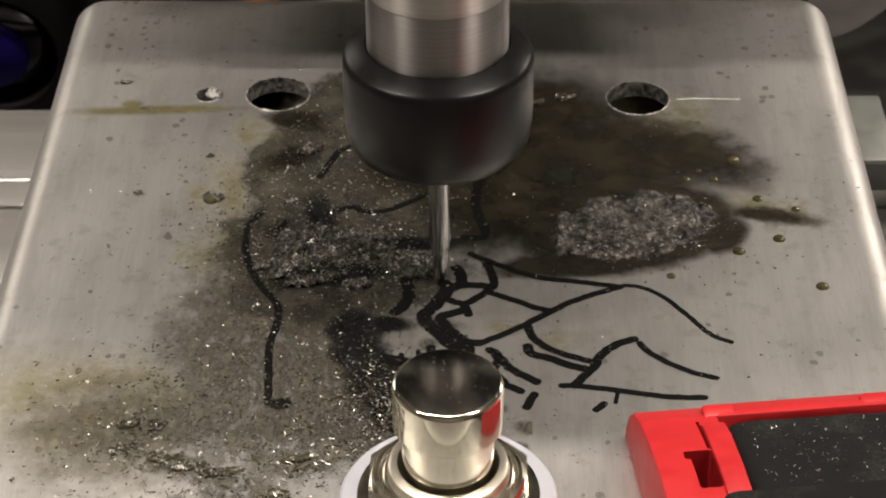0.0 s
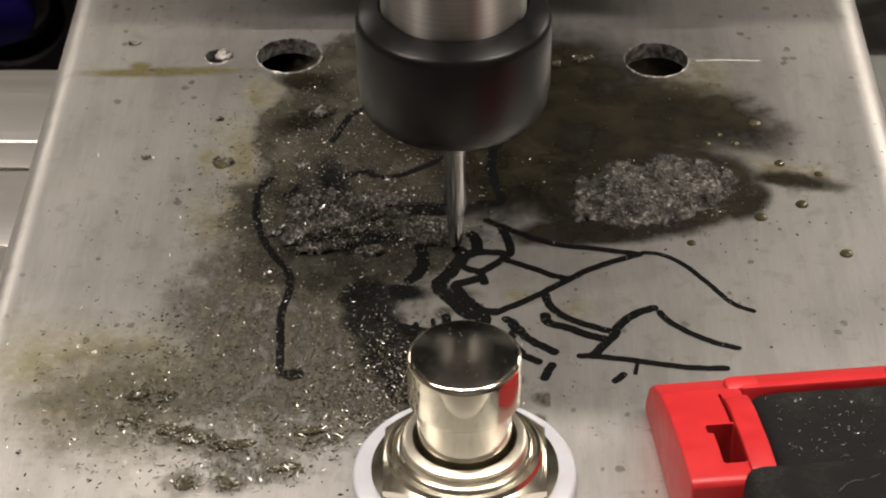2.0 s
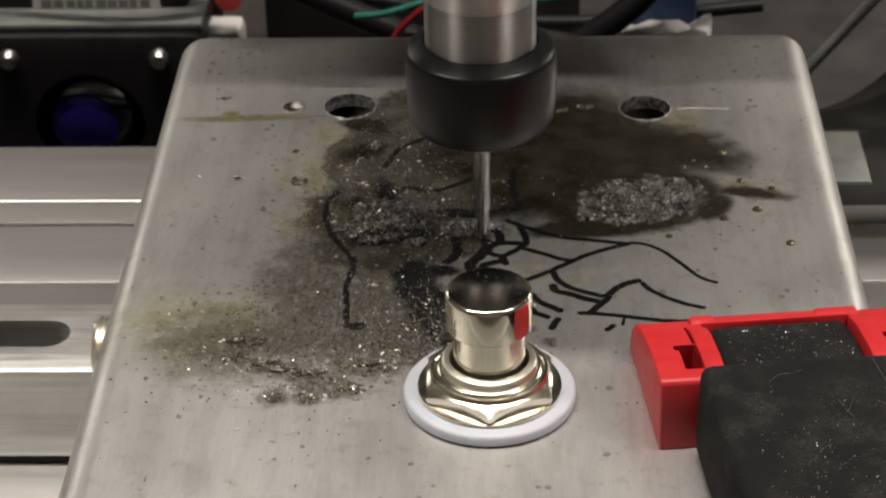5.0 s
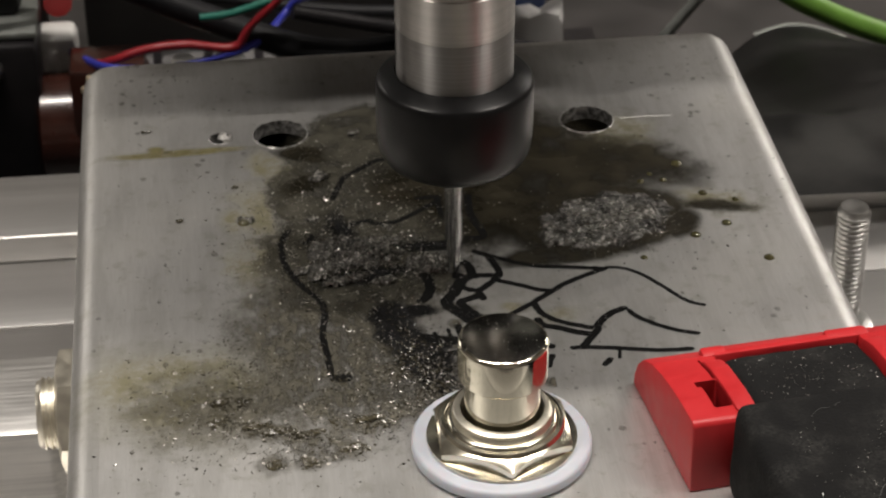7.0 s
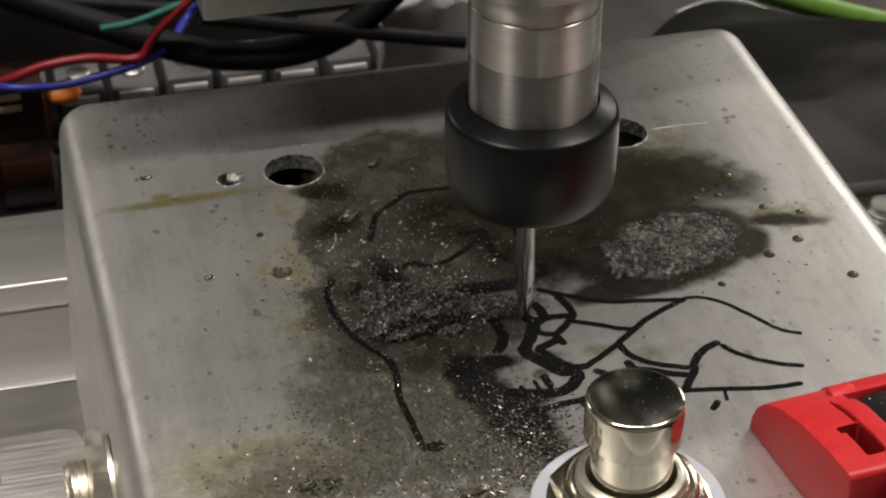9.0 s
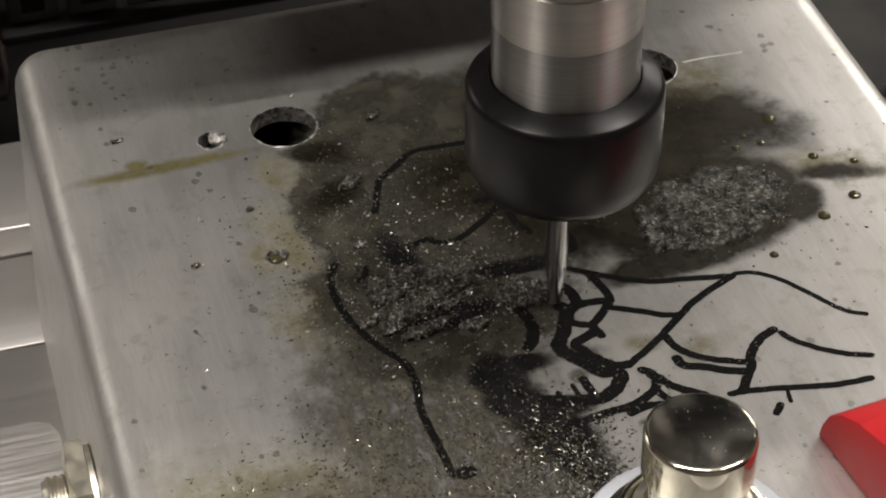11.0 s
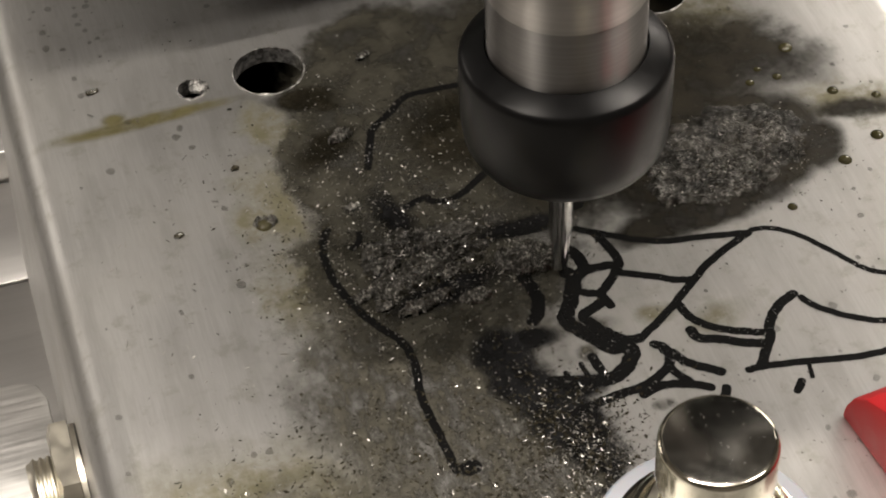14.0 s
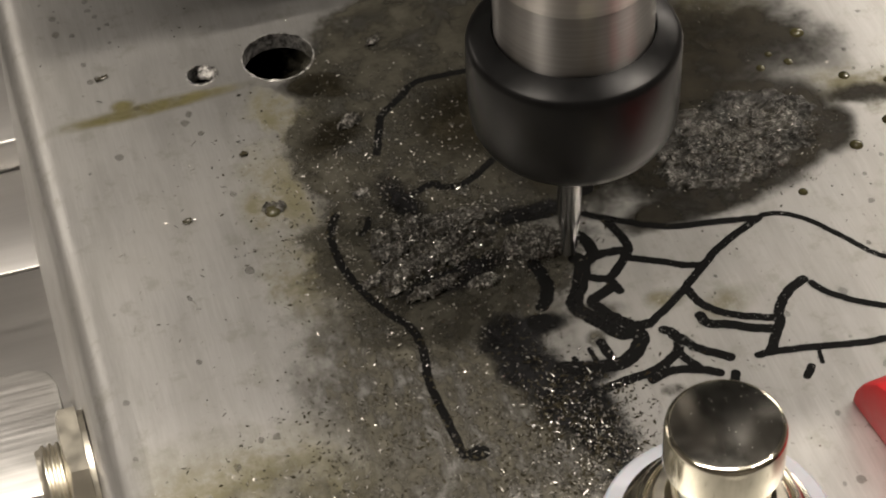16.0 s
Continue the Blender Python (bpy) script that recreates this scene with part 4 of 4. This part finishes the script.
chips([(20.5, 7.6, 3.8, 2.6, 520, 0.32), (-13, 4, 6, 5, 420, 0.42), (-15, 18, 7, 8, 300, 0.42), (-16, -14, 8, 10, 420, 0.45), (-24, -29, 11, 5, 240, 0.65), (-6, -24, 3.2, 4.0, 460, 0.6),
       (-11, -28, 7, 4, 240, 0.6), (-3.5, 0.3, 2.0, 1.2, 160, 0.4), (-34, 5, 8, 18, 80, 0.7), (-22, -42, 14, 7, 70, 1.1), (-28, -24, 8, 6, 260, 0.55), (-17, 8, 6, 8, 300, 0.5), (-12, 22, 7, 8, 420, 0.42), (-13, 2.5, 5, 4, 420, 0.5), (-5, 12, 6, 5, 120, 0.4), (-6, -24.5, 2.6, 4.2, 420, 0.55), (-25, -12, 4, 9, 160, 0.5), (-36, 8, 6, 16, 50, 0.8), (-40, -22, 4, 10, 60, 0.5), (-30, -26.5, 1.8, 2.0, 70, 0.8), (-25.5, -31, 2.4, 0.9, 70, 0.9), (-20.5, -32.5, 1.8, 0.9, 50, 0.9), (-23, -37, 2.4, 0.8, 60, 0.8), (-16, -35, 1.4, 0.8, 40, 0.8), (-13.5, -30, 2.5, 1.0, 60, 0.8), (25, -5, 14, 14, 70, 0.4), (20, 22, 14, 8, 70, 0.4), (10, -30, 8, 10, 50, 0.5)],
      "swarf", CHIP, "fine bright aluminium chips strewn over the enclosure")
chips([(-31, -29, 2.5, 2.5, 60, 0.8), (-27, -31, 2.2, 1.0, 70, 0.9), (-23, -34.5, 1.6, 1.0, 70, 0.9), (-18.5, -36, 1.4, 1.0, 60, 0.9), (-15, -32, 3, 1.2, 70, 0.8), (-9, -20, 4, 6, 240, 0.6), (-14, 0, 7, 6, 200, 0.5), (-30, -26, 6, 4, 60, 0.6), (-18, -14, 8, 8, 220, 0.45), (-11, -29, 5, 3, 120, 0.6)],
      "dark_swarf", SPECK, "dark oily chips clotted on the enclosure")


def grains(name, clusters, material, label, seed):
    """Fine angular grains, gathered in drifts: (x, y, spread x, spread y, how many, largest)."""
    g = random.Random(seed)
    verts, faces = [], []
    for cx, cy, sx, sy, count, big in clusters:
        for _ in range(count):
            x, y = cx + g.gauss(0, sx), cy + g.gauss(0, sy)
            if noise.noise(Vector((x * 0.45, y * 0.45, seed))) + 0.5 * noise.noise(Vector((x * 1.3, y * 1.3, seed))) < g.uniform(-0.45, 0.35):
                continue
            if abs(x) > 45 or abs(y) > 57 or math.hypot(x - FX, y - FY) < 10.2 or (x > 18 and y < -26) or any(math.hypot(x - hx, y - hy) < hr + 0.2 for hx, hy, hr in HOLES):
                continue
            z = max([0.0] + [h for h in (crust_height(x, y, *k) for k in CRUSTS + PALE) if h is not None])
            r = big * g.uniform(0.35, 1.0) ** 1.5
            a, la, lb = g.uniform(0, 6.28), g.uniform(0.8, 2.2), g.uniform(0.4, 1.0)
            ca, sa = math.cos(a), math.sin(a)
            n0 = len(verts)
            for px_, py_, pz in ((la, 0, 0.2), (0, lb, -0.1), (-la, 0.2, 0.1), (0.1, -lb, 0.2), (g.uniform(-0.5, 0.5), g.uniform(-0.4, 0.4), 0.9)):
                verts.append(((x + r * (ca * px_ - sa * py_)) * MM, (y + r * (sa * px_ + ca * py_)) * MM, (z + r * (0.1 + pz)) * MM))
            faces += [(n0, n0 + 1, n0 + 4), (n0 + 1, n0 + 2, n0 + 4), (n0 + 2, n0 + 3, n0 + 4), (n0 + 3, n0, n0 + 4)]
    me = bpy.data.meshes.new(name)
    me.from_pydata(verts, [], faces)
    me.materials.append(material)
    tagged(new(name, me), label, "swarf", kind="stuff")


grains("swarf_grains", [(20.5, 7.6, 4.0, 2.6, 1900, 0.10), (-13, 4, 6.5, 5, 1300, 0.16), (-14, 20, 6, 7, 700, 0.14), (-15, -12, 6, 9, 1000, 0.12), (-22, -29, 11, 6, 900, 0.16), (-6, -24, 3.5, 4.5, 800, 0.14),
                        (-8, -29, 7, 4, 700, 0.16), (-3.5, 0.3, 2.4, 1.4, 300, 0.13), (-22, 12, 4, 9, 260, 0.13), (-34, 0, 7, 22, 130, 0.14), (6, -14, 5, 6, 160, 0.12), (22, -6, 12, 12, 130, 0.12), (10, -30, 8, 9, 160, 0.14)],
       CHIP, "fine bright grains of swarf strewn over the enclosure", 51)
GRIME_DRIFTS = [(-29, -17, 5, 4, 260, 0.15), (-23, -18, 4.5, 5, 340, 0.18), (-35, -21, 5, 4, 160, 0.13), (-6, -23, 3.2, 4.5, 1500, 0.20), (-11, -28, 6, 4, 300, 0.17), (-24, -29, 9, 5, 260, 0.19), (-31, -25.2, 1.0, 0.7, 60, 0.26), (-28, -25.2, 0.9, 0.7, 60, 0.26), (-31, -29, 1.2, 0.6, 60, 0.26), (-27, -30, 1.2, 0.5, 70, 0.28), (-24.5, -31.2, 1.4, 0.5, 80, 0.28), (-20.8, -32.2, 1.5, 0.5, 80, 0.28), (-16, -35, 1.4, 0.5, 60, 0.26), (-25, -37, 0.7, 0.6, 60, 0.28), (-21, -37, 0.7, 0.6, 60, 0.28), (-16, -14, 7, 9, 900, 0.14), (-13, 3, 7, 6, 900, 0.17)]
GRIME_CLOTS = [(20, 6, 5, 3, 800, 0.15), (-23, 12, 3.5, 8, 350, 0.16), (-14, -30.4, 2.4, 0.8, 90, 0.26), (-16, -24, 5, 4, 260, 0.2), (-7, -21, 3, 5, 400, 0.22), (30, 8, 8, 8, 90, 0.12), (36, -6, 6, 14, 60, 0.13), (35, 40, 7, 9, 40, 0.13), (-36, 46, 6, 8, 40, 0.13), (-30, -30, 9, 8, 160, 0.15)]
grains("grime_grains", GRIME_DRIFTS + GRIME_CLOTS,
       SPECK, "fine dark grains of burnt oil and swarf", 52)


def specks():
    """Small dark pits and spots in the metal."""
    verts, faces = [], []
    for cx, cy, sx, sy, count in ((-38, 50, 5, 5, 45), (35, 44, 6, 10, 34), (0, 52, 26, 5, 18), (37, 0, 6, 16, 34), (-30, -10, 10, 25, 30), (-10, -48, 22, 7, 40), (14, -30, 6, 8, 26), (-32, 15, 8, 18, 14)):
        for _ in range(count):
            x, y = cx + rng.gauss(0, sx), cy + rng.gauss(0, sy)
            if abs(x) > 45 or abs(y) > 57 or math.hypot(x - FX, y - FY) < 10.3 or any(math.hypot(x - hx, y - hy) < hr + 0.5 for hx, hy, hr in HOLES):
                continue
            r = rng.uniform(0.3, 1.0) ** 2 * 0.52
            n0 = len(verts)
            for k in range(7):
                a = 2 * math.pi * k / 7
                q = r * rng.uniform(0.7, 1.2)
                verts.append(((x + q * math.cos(a)) * MM, (y + 1.1 * q * math.sin(a)) * MM, 0.006 * MM))
            faces.append(tuple(range(n0, n0 + 7)))
    me = bpy.data.meshes.new("pitting")
    me.from_pydata(verts, [], faces)
    me.materials.append(SPOT)
    tagged(new("pitting", me), "small dark pits and spots in the bare metal", "pitting", kind="stuff")


specks()
for x, y, r in ((31.6, 20.7, 0.75), (29.0, 16.8, 0.5), (26.0, 16.8, 0.5), (27.5, 18.5, 0.4), (33.5, 13.0, 0.6), (30.5, 3.2, 0.7), (-26.3, 12.8, 0.8), (23.0, -1.2, 0.5), (35.0, 5.5, 0.7), (38.5, -3.0, 0.7), (37.4, 11.0, 0.5)):
    solid("oil_drop", lathe([(r, 0.002), (r * 0.92, 0.08 * r / 0.5), (r * 0.6, 0.2 * r / 0.5), (0.02, 0.27 * r / 0.5)], 20, Matrix.Translation((x, y, 0))), OILDROP, "small glossy brown oil drop on the enclosure", "oil drop", group="oil drops")
for x, y, rx, ry, sd in ((13.2, 34.0, 1.3, 0.8, 61.0), (9.9, 32.8, 0.9, 0.6, 63.0), (-38.7, 37.4, 0.7, 0.4, 65.0), (-27.2, 21.5, 0.5, 0.4, 67.0), (-34.5, 14.0, 0.6, 0.4, 69.0), (7.4, 40.5, 1.2, 0.7, 71.0), (-30.6, -25.2, 1.2, 0.6, 72.0), (-27.8, -25.4, 0.8, 0.7, 73.0), (-31, -29, 1.1, 0.6, 74.0), (-27, -30, 1.4, 0.6, 75.0), (-24, -31.2, 1.8, 0.5, 76.0), (-20.6, -32, 1.6, 0.5, 77.0), (-25, -37, 0.8, 0.9, 78.0), (-21, -37, 0.9, 0.8, 79.0), (-16.2, -35, 1.5, 0.5, 80.0), (-13.8, -30, 1.8, 0.6, 81.0)):
    solid("grime_clot", crust(x, y, rx, ry, 15, 0.45, sd, 0.10), SPECK, "small dark ragged clot of grime on the enclosure", "grime", group="grime clots")
solid("swarf_plug", crust(-28.0, 34.6, 1.0, 1.1, 0, 0.9, 31.0, 0.10), TORN, "bright ragged swarf plugging a small hole", "swarf")


def burr(cx, cy, r, seed):
    """A ragged bright edge round a drilled hole, and the torn metal of its wall."""
    bm = bmesh.new()
    n = 96
    rows = []
    for i in range(n):
        a = 2 * math.pi * i / n
        d = Vector((math.cos(a), math.sin(a), 0))
        j = noise.noise(d * 5 + Vector((0, 0, seed)))
        h = max(0.01, 0.05 + 0.20 * noise.noise(d * 11 + Vector((0, 0, seed))))
        w = 0.10 + 0.14 * j
        ring = []
        for q, z in ((r - 0.02, -1.98), (r - 0.03, -1.6), (r - 0.05, -1.1), (r - 0.05, -0.5), (r - 0.08 - 0.10 * max(0, j), h), (r + 0.5 * w, h * 0.5), (r + w, -0.02)):
            q -= 0.06 * abs(noise.noise(Vector((d.x * 9, d.y * 9, z * 2 + seed)))) if z < -0.1 else 0
            ring.append(bm.verts.new((cx + q * d.x, cy + q * d.y, z)))
        rows.append(ring)
    for a, b in zip(rows, rows[1:] + rows[:1]):
        for k in range(6):
            bm.faces.new((a[k], b[k], b[k + 1], a[k + 1]))
    bmesh.ops.recalc_face_normals(bm, faces=bm.faces)
    return bm


for i, (x, y, r) in enumerate(HOLES):
    part("burr", burr(x, y, r, 40 + i), TORN, enclosure, "bright ragged metal burr")


def foam_dust():
    """Short bright slivers and hairs lying on the foam pad."""
    verts, faces = [], []
    turn6 = holder.rotation_euler.to_matrix()
    for _ in range(1500):
        if rng.random() < 0.2:
            p = Vector((rng.uniform(9, 23), rng.uniform(-1, 12), 0))
            p.z = 9.5 - 2.4 * (p.y + 3.5) / 17
        else:
            p = Vector((rng.uniform(7, 40), rng.uniform(-40, -2.6), 12.1))
        length, w, a = rng.uniform(0.06, 0.8) ** 1.6 * 0.5, rng.uniform(0.015, 0.045), rng.uniform(0, math.pi)
        d, s = Vector((math.cos(a), math.sin(a), 0)) * length / 2, Vector((-math.sin(a), math.cos(a), 0)) * w
        n0 = len(verts)
        for q in (p - d - s, p - d + s, p + d + s, p + d - s, p + Vector((0, 0, 0.07))):
            verts.append(tuple((turn6 @ q + Vector((19.0, -46.6, 0))) * MM))
        faces += [(n0, n0 + 1, n0 + 4), (n0 + 1, n0 + 2, n0 + 4), (n0 + 2, n0 + 3, n0 + 4), (n0 + 3, n0, n0 + 4)]
    me = bpy.data.meshes.new("foam_dust")
    me.from_pydata(verts, [], faces)
    me.materials.append(CHIP)
    tagged(new("foam_dust", me), "fine bright swarf dust on the black foam", "swarf", kind="stuff")


foam_dust()
fibre_rng = random.Random(23)
for _ in range(10):
    x, y, a, n = fibre_rng.uniform(10, 26), fibre_rng.uniform(-30, -4), fibre_rng.uniform(0, 3.1), fibre_rng.uniform(0.8, 2.0)
    pts = [Vector((x + n * math.cos(a) * (k - 1.5), y + n * math.sin(a) * (k - 1.5) + fibre_rng.uniform(-0.5, 0.5), 12.18 + 0.06 * (k % 2))) for k in range(4)]
    pts = [holder.rotation_euler.to_matrix() @ p + Vector((19.0, -46.6, 0)) for p in pts]
    solid("fibre", tube(pts, 0.015, 5, 5), PRINT, "fine pale grey fibre on the black foam", "fibre", group="fibres on the foam")

# ---- behind the bed: drive, wiring and clutter ----
drive = thing("drive_unit", "black drive unit with a round dark lens and two screws", "drive unit")
part("housing", carve(box(-190, -66.5, 196, 236, -118, -68.0, 2.0), [rod(12.6, 190, 204, "y", -93.5, -90.5)]), BLACK, drive)
part("trim_rail", box(-190, -66.5, 198, 236, -67.9, -66.0, 0.6), DULL_ALU, drive)
part("lens", lathe([(0.01, 0), (5, -0.3), (9, -1.4), (11.4, -3.6), (12.4, -6)], 48, Matrix.Translation((-93.5, 197.5, -90.5)) @ Matrix.Rotation(radians(90), 4, "X")), GLOSS, drive, "glossy dark round lens")
# the lens's blue glow, set in front of it as a coloured disc
part("lens_glow_disc", lathe([(0.01, 0.3), (4, 0.0), (7.6, -1.0), (8.2, -2.4)], 40, Matrix.Translation((-95.0, 196.7, -91.5)) @ Matrix.Rotation(radians(90), 4, "X")), LENS_GLOW, drive, "deep blue glow on the lens, painted as a disc")
for sx in (-76.3, -110.2):
    part("screw", lathe([(0.01, 2.2), (1.6, 2.0), (2.4, 1.0), (2.6, 0)], 24, Matrix.Translation((sx, 196, -73.8)) @ Matrix.Rotation(radians(90), 4, "X")), ZINC, drive)
box_unit = thing("motor_box", "black motor box with a printed white label", "motor box")
part("case", box(-190, -70, 206, 240, -66, -20, 1.5), BLACK, box_unit)
lab = part("label", box(-105.6, -76.6, 205.6, 206.0, -66.8, -48), PAPER, box_unit, "white printed label", smooth=False)
for i, (z, a, b, h) in enumerate(((-64.6, -103.6, -79, 1.9), (-61.4, -104, -78, 0.7), (-59.6, -104, -82, 0.7), (-57.8, -104, -86, 0.7), (-55.4, -104, -80, 1.6))):
    x = a
    while x < b:
        w = rng.uniform(1.0, 2.6)
        part("print_bar", box(x, min(x + w, b), 205.4, 205.7, z - h / 2, z + h / 2), PRINT, lab, smooth=False)
        x += w + rng.uniform(0.4, 0.9)
solid("red_sleeve", rod(3.2, 219, 232, "y", -63, -70, 20), RED_LABEL, "dull red plastic sleeve among the wiring", "sleeve")

conn = thing("connector", "white ribbed plastic plug connector", "connector")
part("shell", box(-69.6, -58.8, 206, 216, -86, -72.2, 1.8), WHITE, conn)
for i in range(4):
    part("rib", box(-69.2 + 2.6 * i, -68.0 + 2.6 * i, 205.3, 206.2, -85, -75, 0.2, 1), WHITE, conn)
part("tail", box(-68, -61, 206.5, 215, -118, -86, 0.6), BLACK, conn)

sleeve = thing("coil", "glossy brown lacquered coil body with an orange end", "coil")
part("sleeve", lathe([(11, 0), (12.5, 0.8), (12.5, 12), (12.0, 12.6), (12.0, 13.4), (14.0, 14.0), (14.0, 24), (12.5, 25)], 48, Matrix.Translation((-68, 203, -92)) @ Matrix.Rotation(radians(90), 4, "Y")), BROWN_PL, sleeve)
part("orange_end", lathe([(0.6, -3.6), (2.4, -2.6), (3.2, 0), (2.4, 2.6), (0.6, 3.6)], 24, Matrix.Translation((-39.6, 200, -79.6)) @ Matrix.Rotation(radians(90), 4, "Y") @ Matrix.Diagonal((0.7, 1, 1, 1))), ORANGE, sleeve, "orange plastic end")

terminal = part("terminal_block", box(-60, -44, 191, 203, -100, -72.4, 0.8), BROWN_PL, sleeve)
# two pale gold bars on the block's front
for zc in (-74.0, -76.6):
    part("gold_bar", box(-56.4 + (zc + 74) * 0.5, -48.6, 190.3, 191.6, zc - 0.65, zc + 0.65, 0.25), GOLD, terminal, "pale gold bar")

WIRES = [("red_wire", W_RED, 0.95, [(-60, 208, -80), (-52, 192, -71), (-44, 190, -67.5), (-35, 190, -66.8), (-25, 190, -68), (-21, 190, -63), (-12.5, 190, -55), (0, 195, -46)], "red insulated wire behind the bed"),
         ("blue_wire", W_BLUE, 0.85, [(-61, 208, -76), (-52, 190, -71), (-39, 190, -72), (-24, 190, -69), (-18, 193, -67.2), (-13.5, 201, -66.5), (-9.5, 200, -62.5), (2, 190, -56), (20, 192, -53)], "blue insulated wire behind the bed"),
         ("green_wire", W_GREEN, 0.8, [(-31.5, 191, -61.2), (-25, 190, -60), (-15, 190, -57), (8, 190, -50)], "green insulated wire behind the bed"),
         ("teal_wire", W_GREEN, 0.8, [(1, 200, -62), (6, 196, -60), (14, 193, -57.5), (30, 194, -55)], "green insulated wire behind the bed")]
CABLES = [("power_cable", CABLE, 3.0, [(-70, 205, -46), (-50, 200, -55.5), (-29.6, 196, -64), (-7.4, 192, -71), (11, 192, -71), (25, 192, -63), (40, 196, -50), (56, 205, -40)], "thick black rubber power cable"),
         ("thin_cable", CABLE, 1.6, [(-110, 200, -40), (-80, 198, -52), (-40, 210, -64), (10, 214, -74), (60, 214, -70)], "thin black cable behind the bed"),
         ("lime_wire", W_LIME, 2.6, [(78, 206, -52), (94, 200, -65), (108, 200, -73.5), (124, 200, -80.5), (150, 200, -90)], "bright green cable at the back")]
for nm, mt, r, pts, lb in WIRES + CABLES:
    solid(nm, tube(pts, r), mt, lb, "wire" if "wire" in nm else "cable", group="wiring")

board = thing("terminal_strip", "row of black screw terminals on a dark board", "terminal strip")
part("board", box(-60, 60, 196, 232, -92, -90, 0.3), BLACK, board)
for i in range(9):
    x = -52 + 11.2 * i
    t = part("terminal", carve(box(x, x + 9.4, 200, 214, -90, -79.5 - (i % 3) * 0.5, 0.6), [box(x + 2.4, x + 7, 198, 207, -88, -81.5)]), GREY_PL, board)
    part("clamp_screw", lathe([(2.6, 0), (2.6, 1.0), (2.2, 1.3)], 16, Matrix.Translation((x + 4.7, 207, -79.7 - (i % 3) * 0.5))), ZINC, t)
    # a white strip across the terminal's front
    part("white_strip", box(x + 1.2, x + 8.2, 199.2, 200.4, -82.6, -80.9, 0.15), WHITE, t, "white strip")


def crumple(x0, x1, y0, y1, z0, z1):
    """A crumpled packet: a rounded block pushed about in sharp folds."""
    bm = box(x0, x1, y0, y1, z0, z1, 1.5)
    bmesh.ops.subdivide_edges(bm, edges=[e for e in bm.edges if e.calc_length() > 3], cuts=5, use_grid_fill=True)
    for v in bm.verts:
        if v.co.z > z0 + 0.5:
            v.co += Vector((1.2, 1.2, 2.2)) * noise.noise(v.co * 0.22) + 0.7 * noise.noise_vector(v.co * 0.5)
    return bm


solid("chrome_rod", tube([(-12, 190, -60.5), (8, 190, -65.2), (30, 190, -70.3), (42, 190, -73.1)], 1.6, 20), BLACK, "black painted guide rod behind the bed", "rod")
solid("guide_rod", tube([(62, 212, -97), (80.5, 210, -72), (104, 208, -41)], 1.3, 16), DULL_ALU, "thin grey metal rod leaning behind the bed", "rod")
solid("blue_box", box(28, 44, 203, 219, -90, -57, 1.2), BLUE_PL, "blue plastic box behind the bed", "box")
solid("pale_packet", crumple(26, 47, 195.5, 202, -118, -67.5), PAPER, "crumpled pale paper packet standing before a blue box", "packet")
solid("brown_panel", box(-60, 20, 262, 268, -118, 30, 0.5), DESK, "dark brown panel behind the wiring", "panel")

def film(nx=70, ny=90):
    """A smooth dark plastic sheet that lies over the bed's rear edge and hangs to a folded rim behind it."""
    rim = smooth_path([(54, 190, -90), (76, 190, -82), (88, 190, -72.5), (97, 190, -70.5), (108, 189, -74), (118, 187, -82), (127, 184, -94), (134, 178, -112)], 12)
    bm = bmesh.new()
    g = {}
    for i in range(nx + 1):
        u = i / nx
        far = rim[min(int(u * (len(rim) - 1)), len(rim) - 1)]
        for j in range(ny + 1):
            v = j / ny
            if v < 0.18:
                x, y, z = 57 + 96 * u, 70 + 27 * v / 0.18, -38.6
            else:
                k = (v - 0.18) / 0.82
                x, y, z = 57 + 96 * u + (far.x - 57 - 96 * u) * k, 97 + (far.y - 97) * k, -38.6 + (far.z + 38.6) * k ** (0.8 + 0.5 * u)
            fold = 3.4 * noise.noise(Vector((x * 0.035, y * 0.018, 4))) + 2.6 * max(0.0, 1 - 5 * abs(noise.noise(Vector((x * 0.02 + y * 0.006, y * 0.010, 14)))))
            g[i, j] = bm.verts.new((x, y, max(z + max(-0.6 if v < 0.2 else -3.0, fold * min(1.0, 0.3 + v) * (1 - v ** 6)), -117)))
    for i in range(nx):
        for j in range(ny):
            bm.faces.new((g[i, j], g[i + 1, j], g[i + 1, j + 1], g[i, j + 1]))
    bmesh.ops.solidify(bm, geom=bm.faces[:], thickness=0.25)
    return bm


sheet = thing("plastic_sheet", "draped dark plastic sheet with a pale folded rim", "plastic sheet")
part("sheet", film(), FILM, sheet)
part("rim", tube([(88, 190.3, -72.5), (97, 190, -70.5), (108, 189, -74), (118, 187, -82), (127, 184, -94), (134, 178, -112)], 0.7), DULL_ALU, sheet, "pale folded rim")
solid("card_box", box(126, 200, 205, 213, -118, -90, 1.0), CARDBOARD, "red-brown card box behind the plastic sheet", "box")
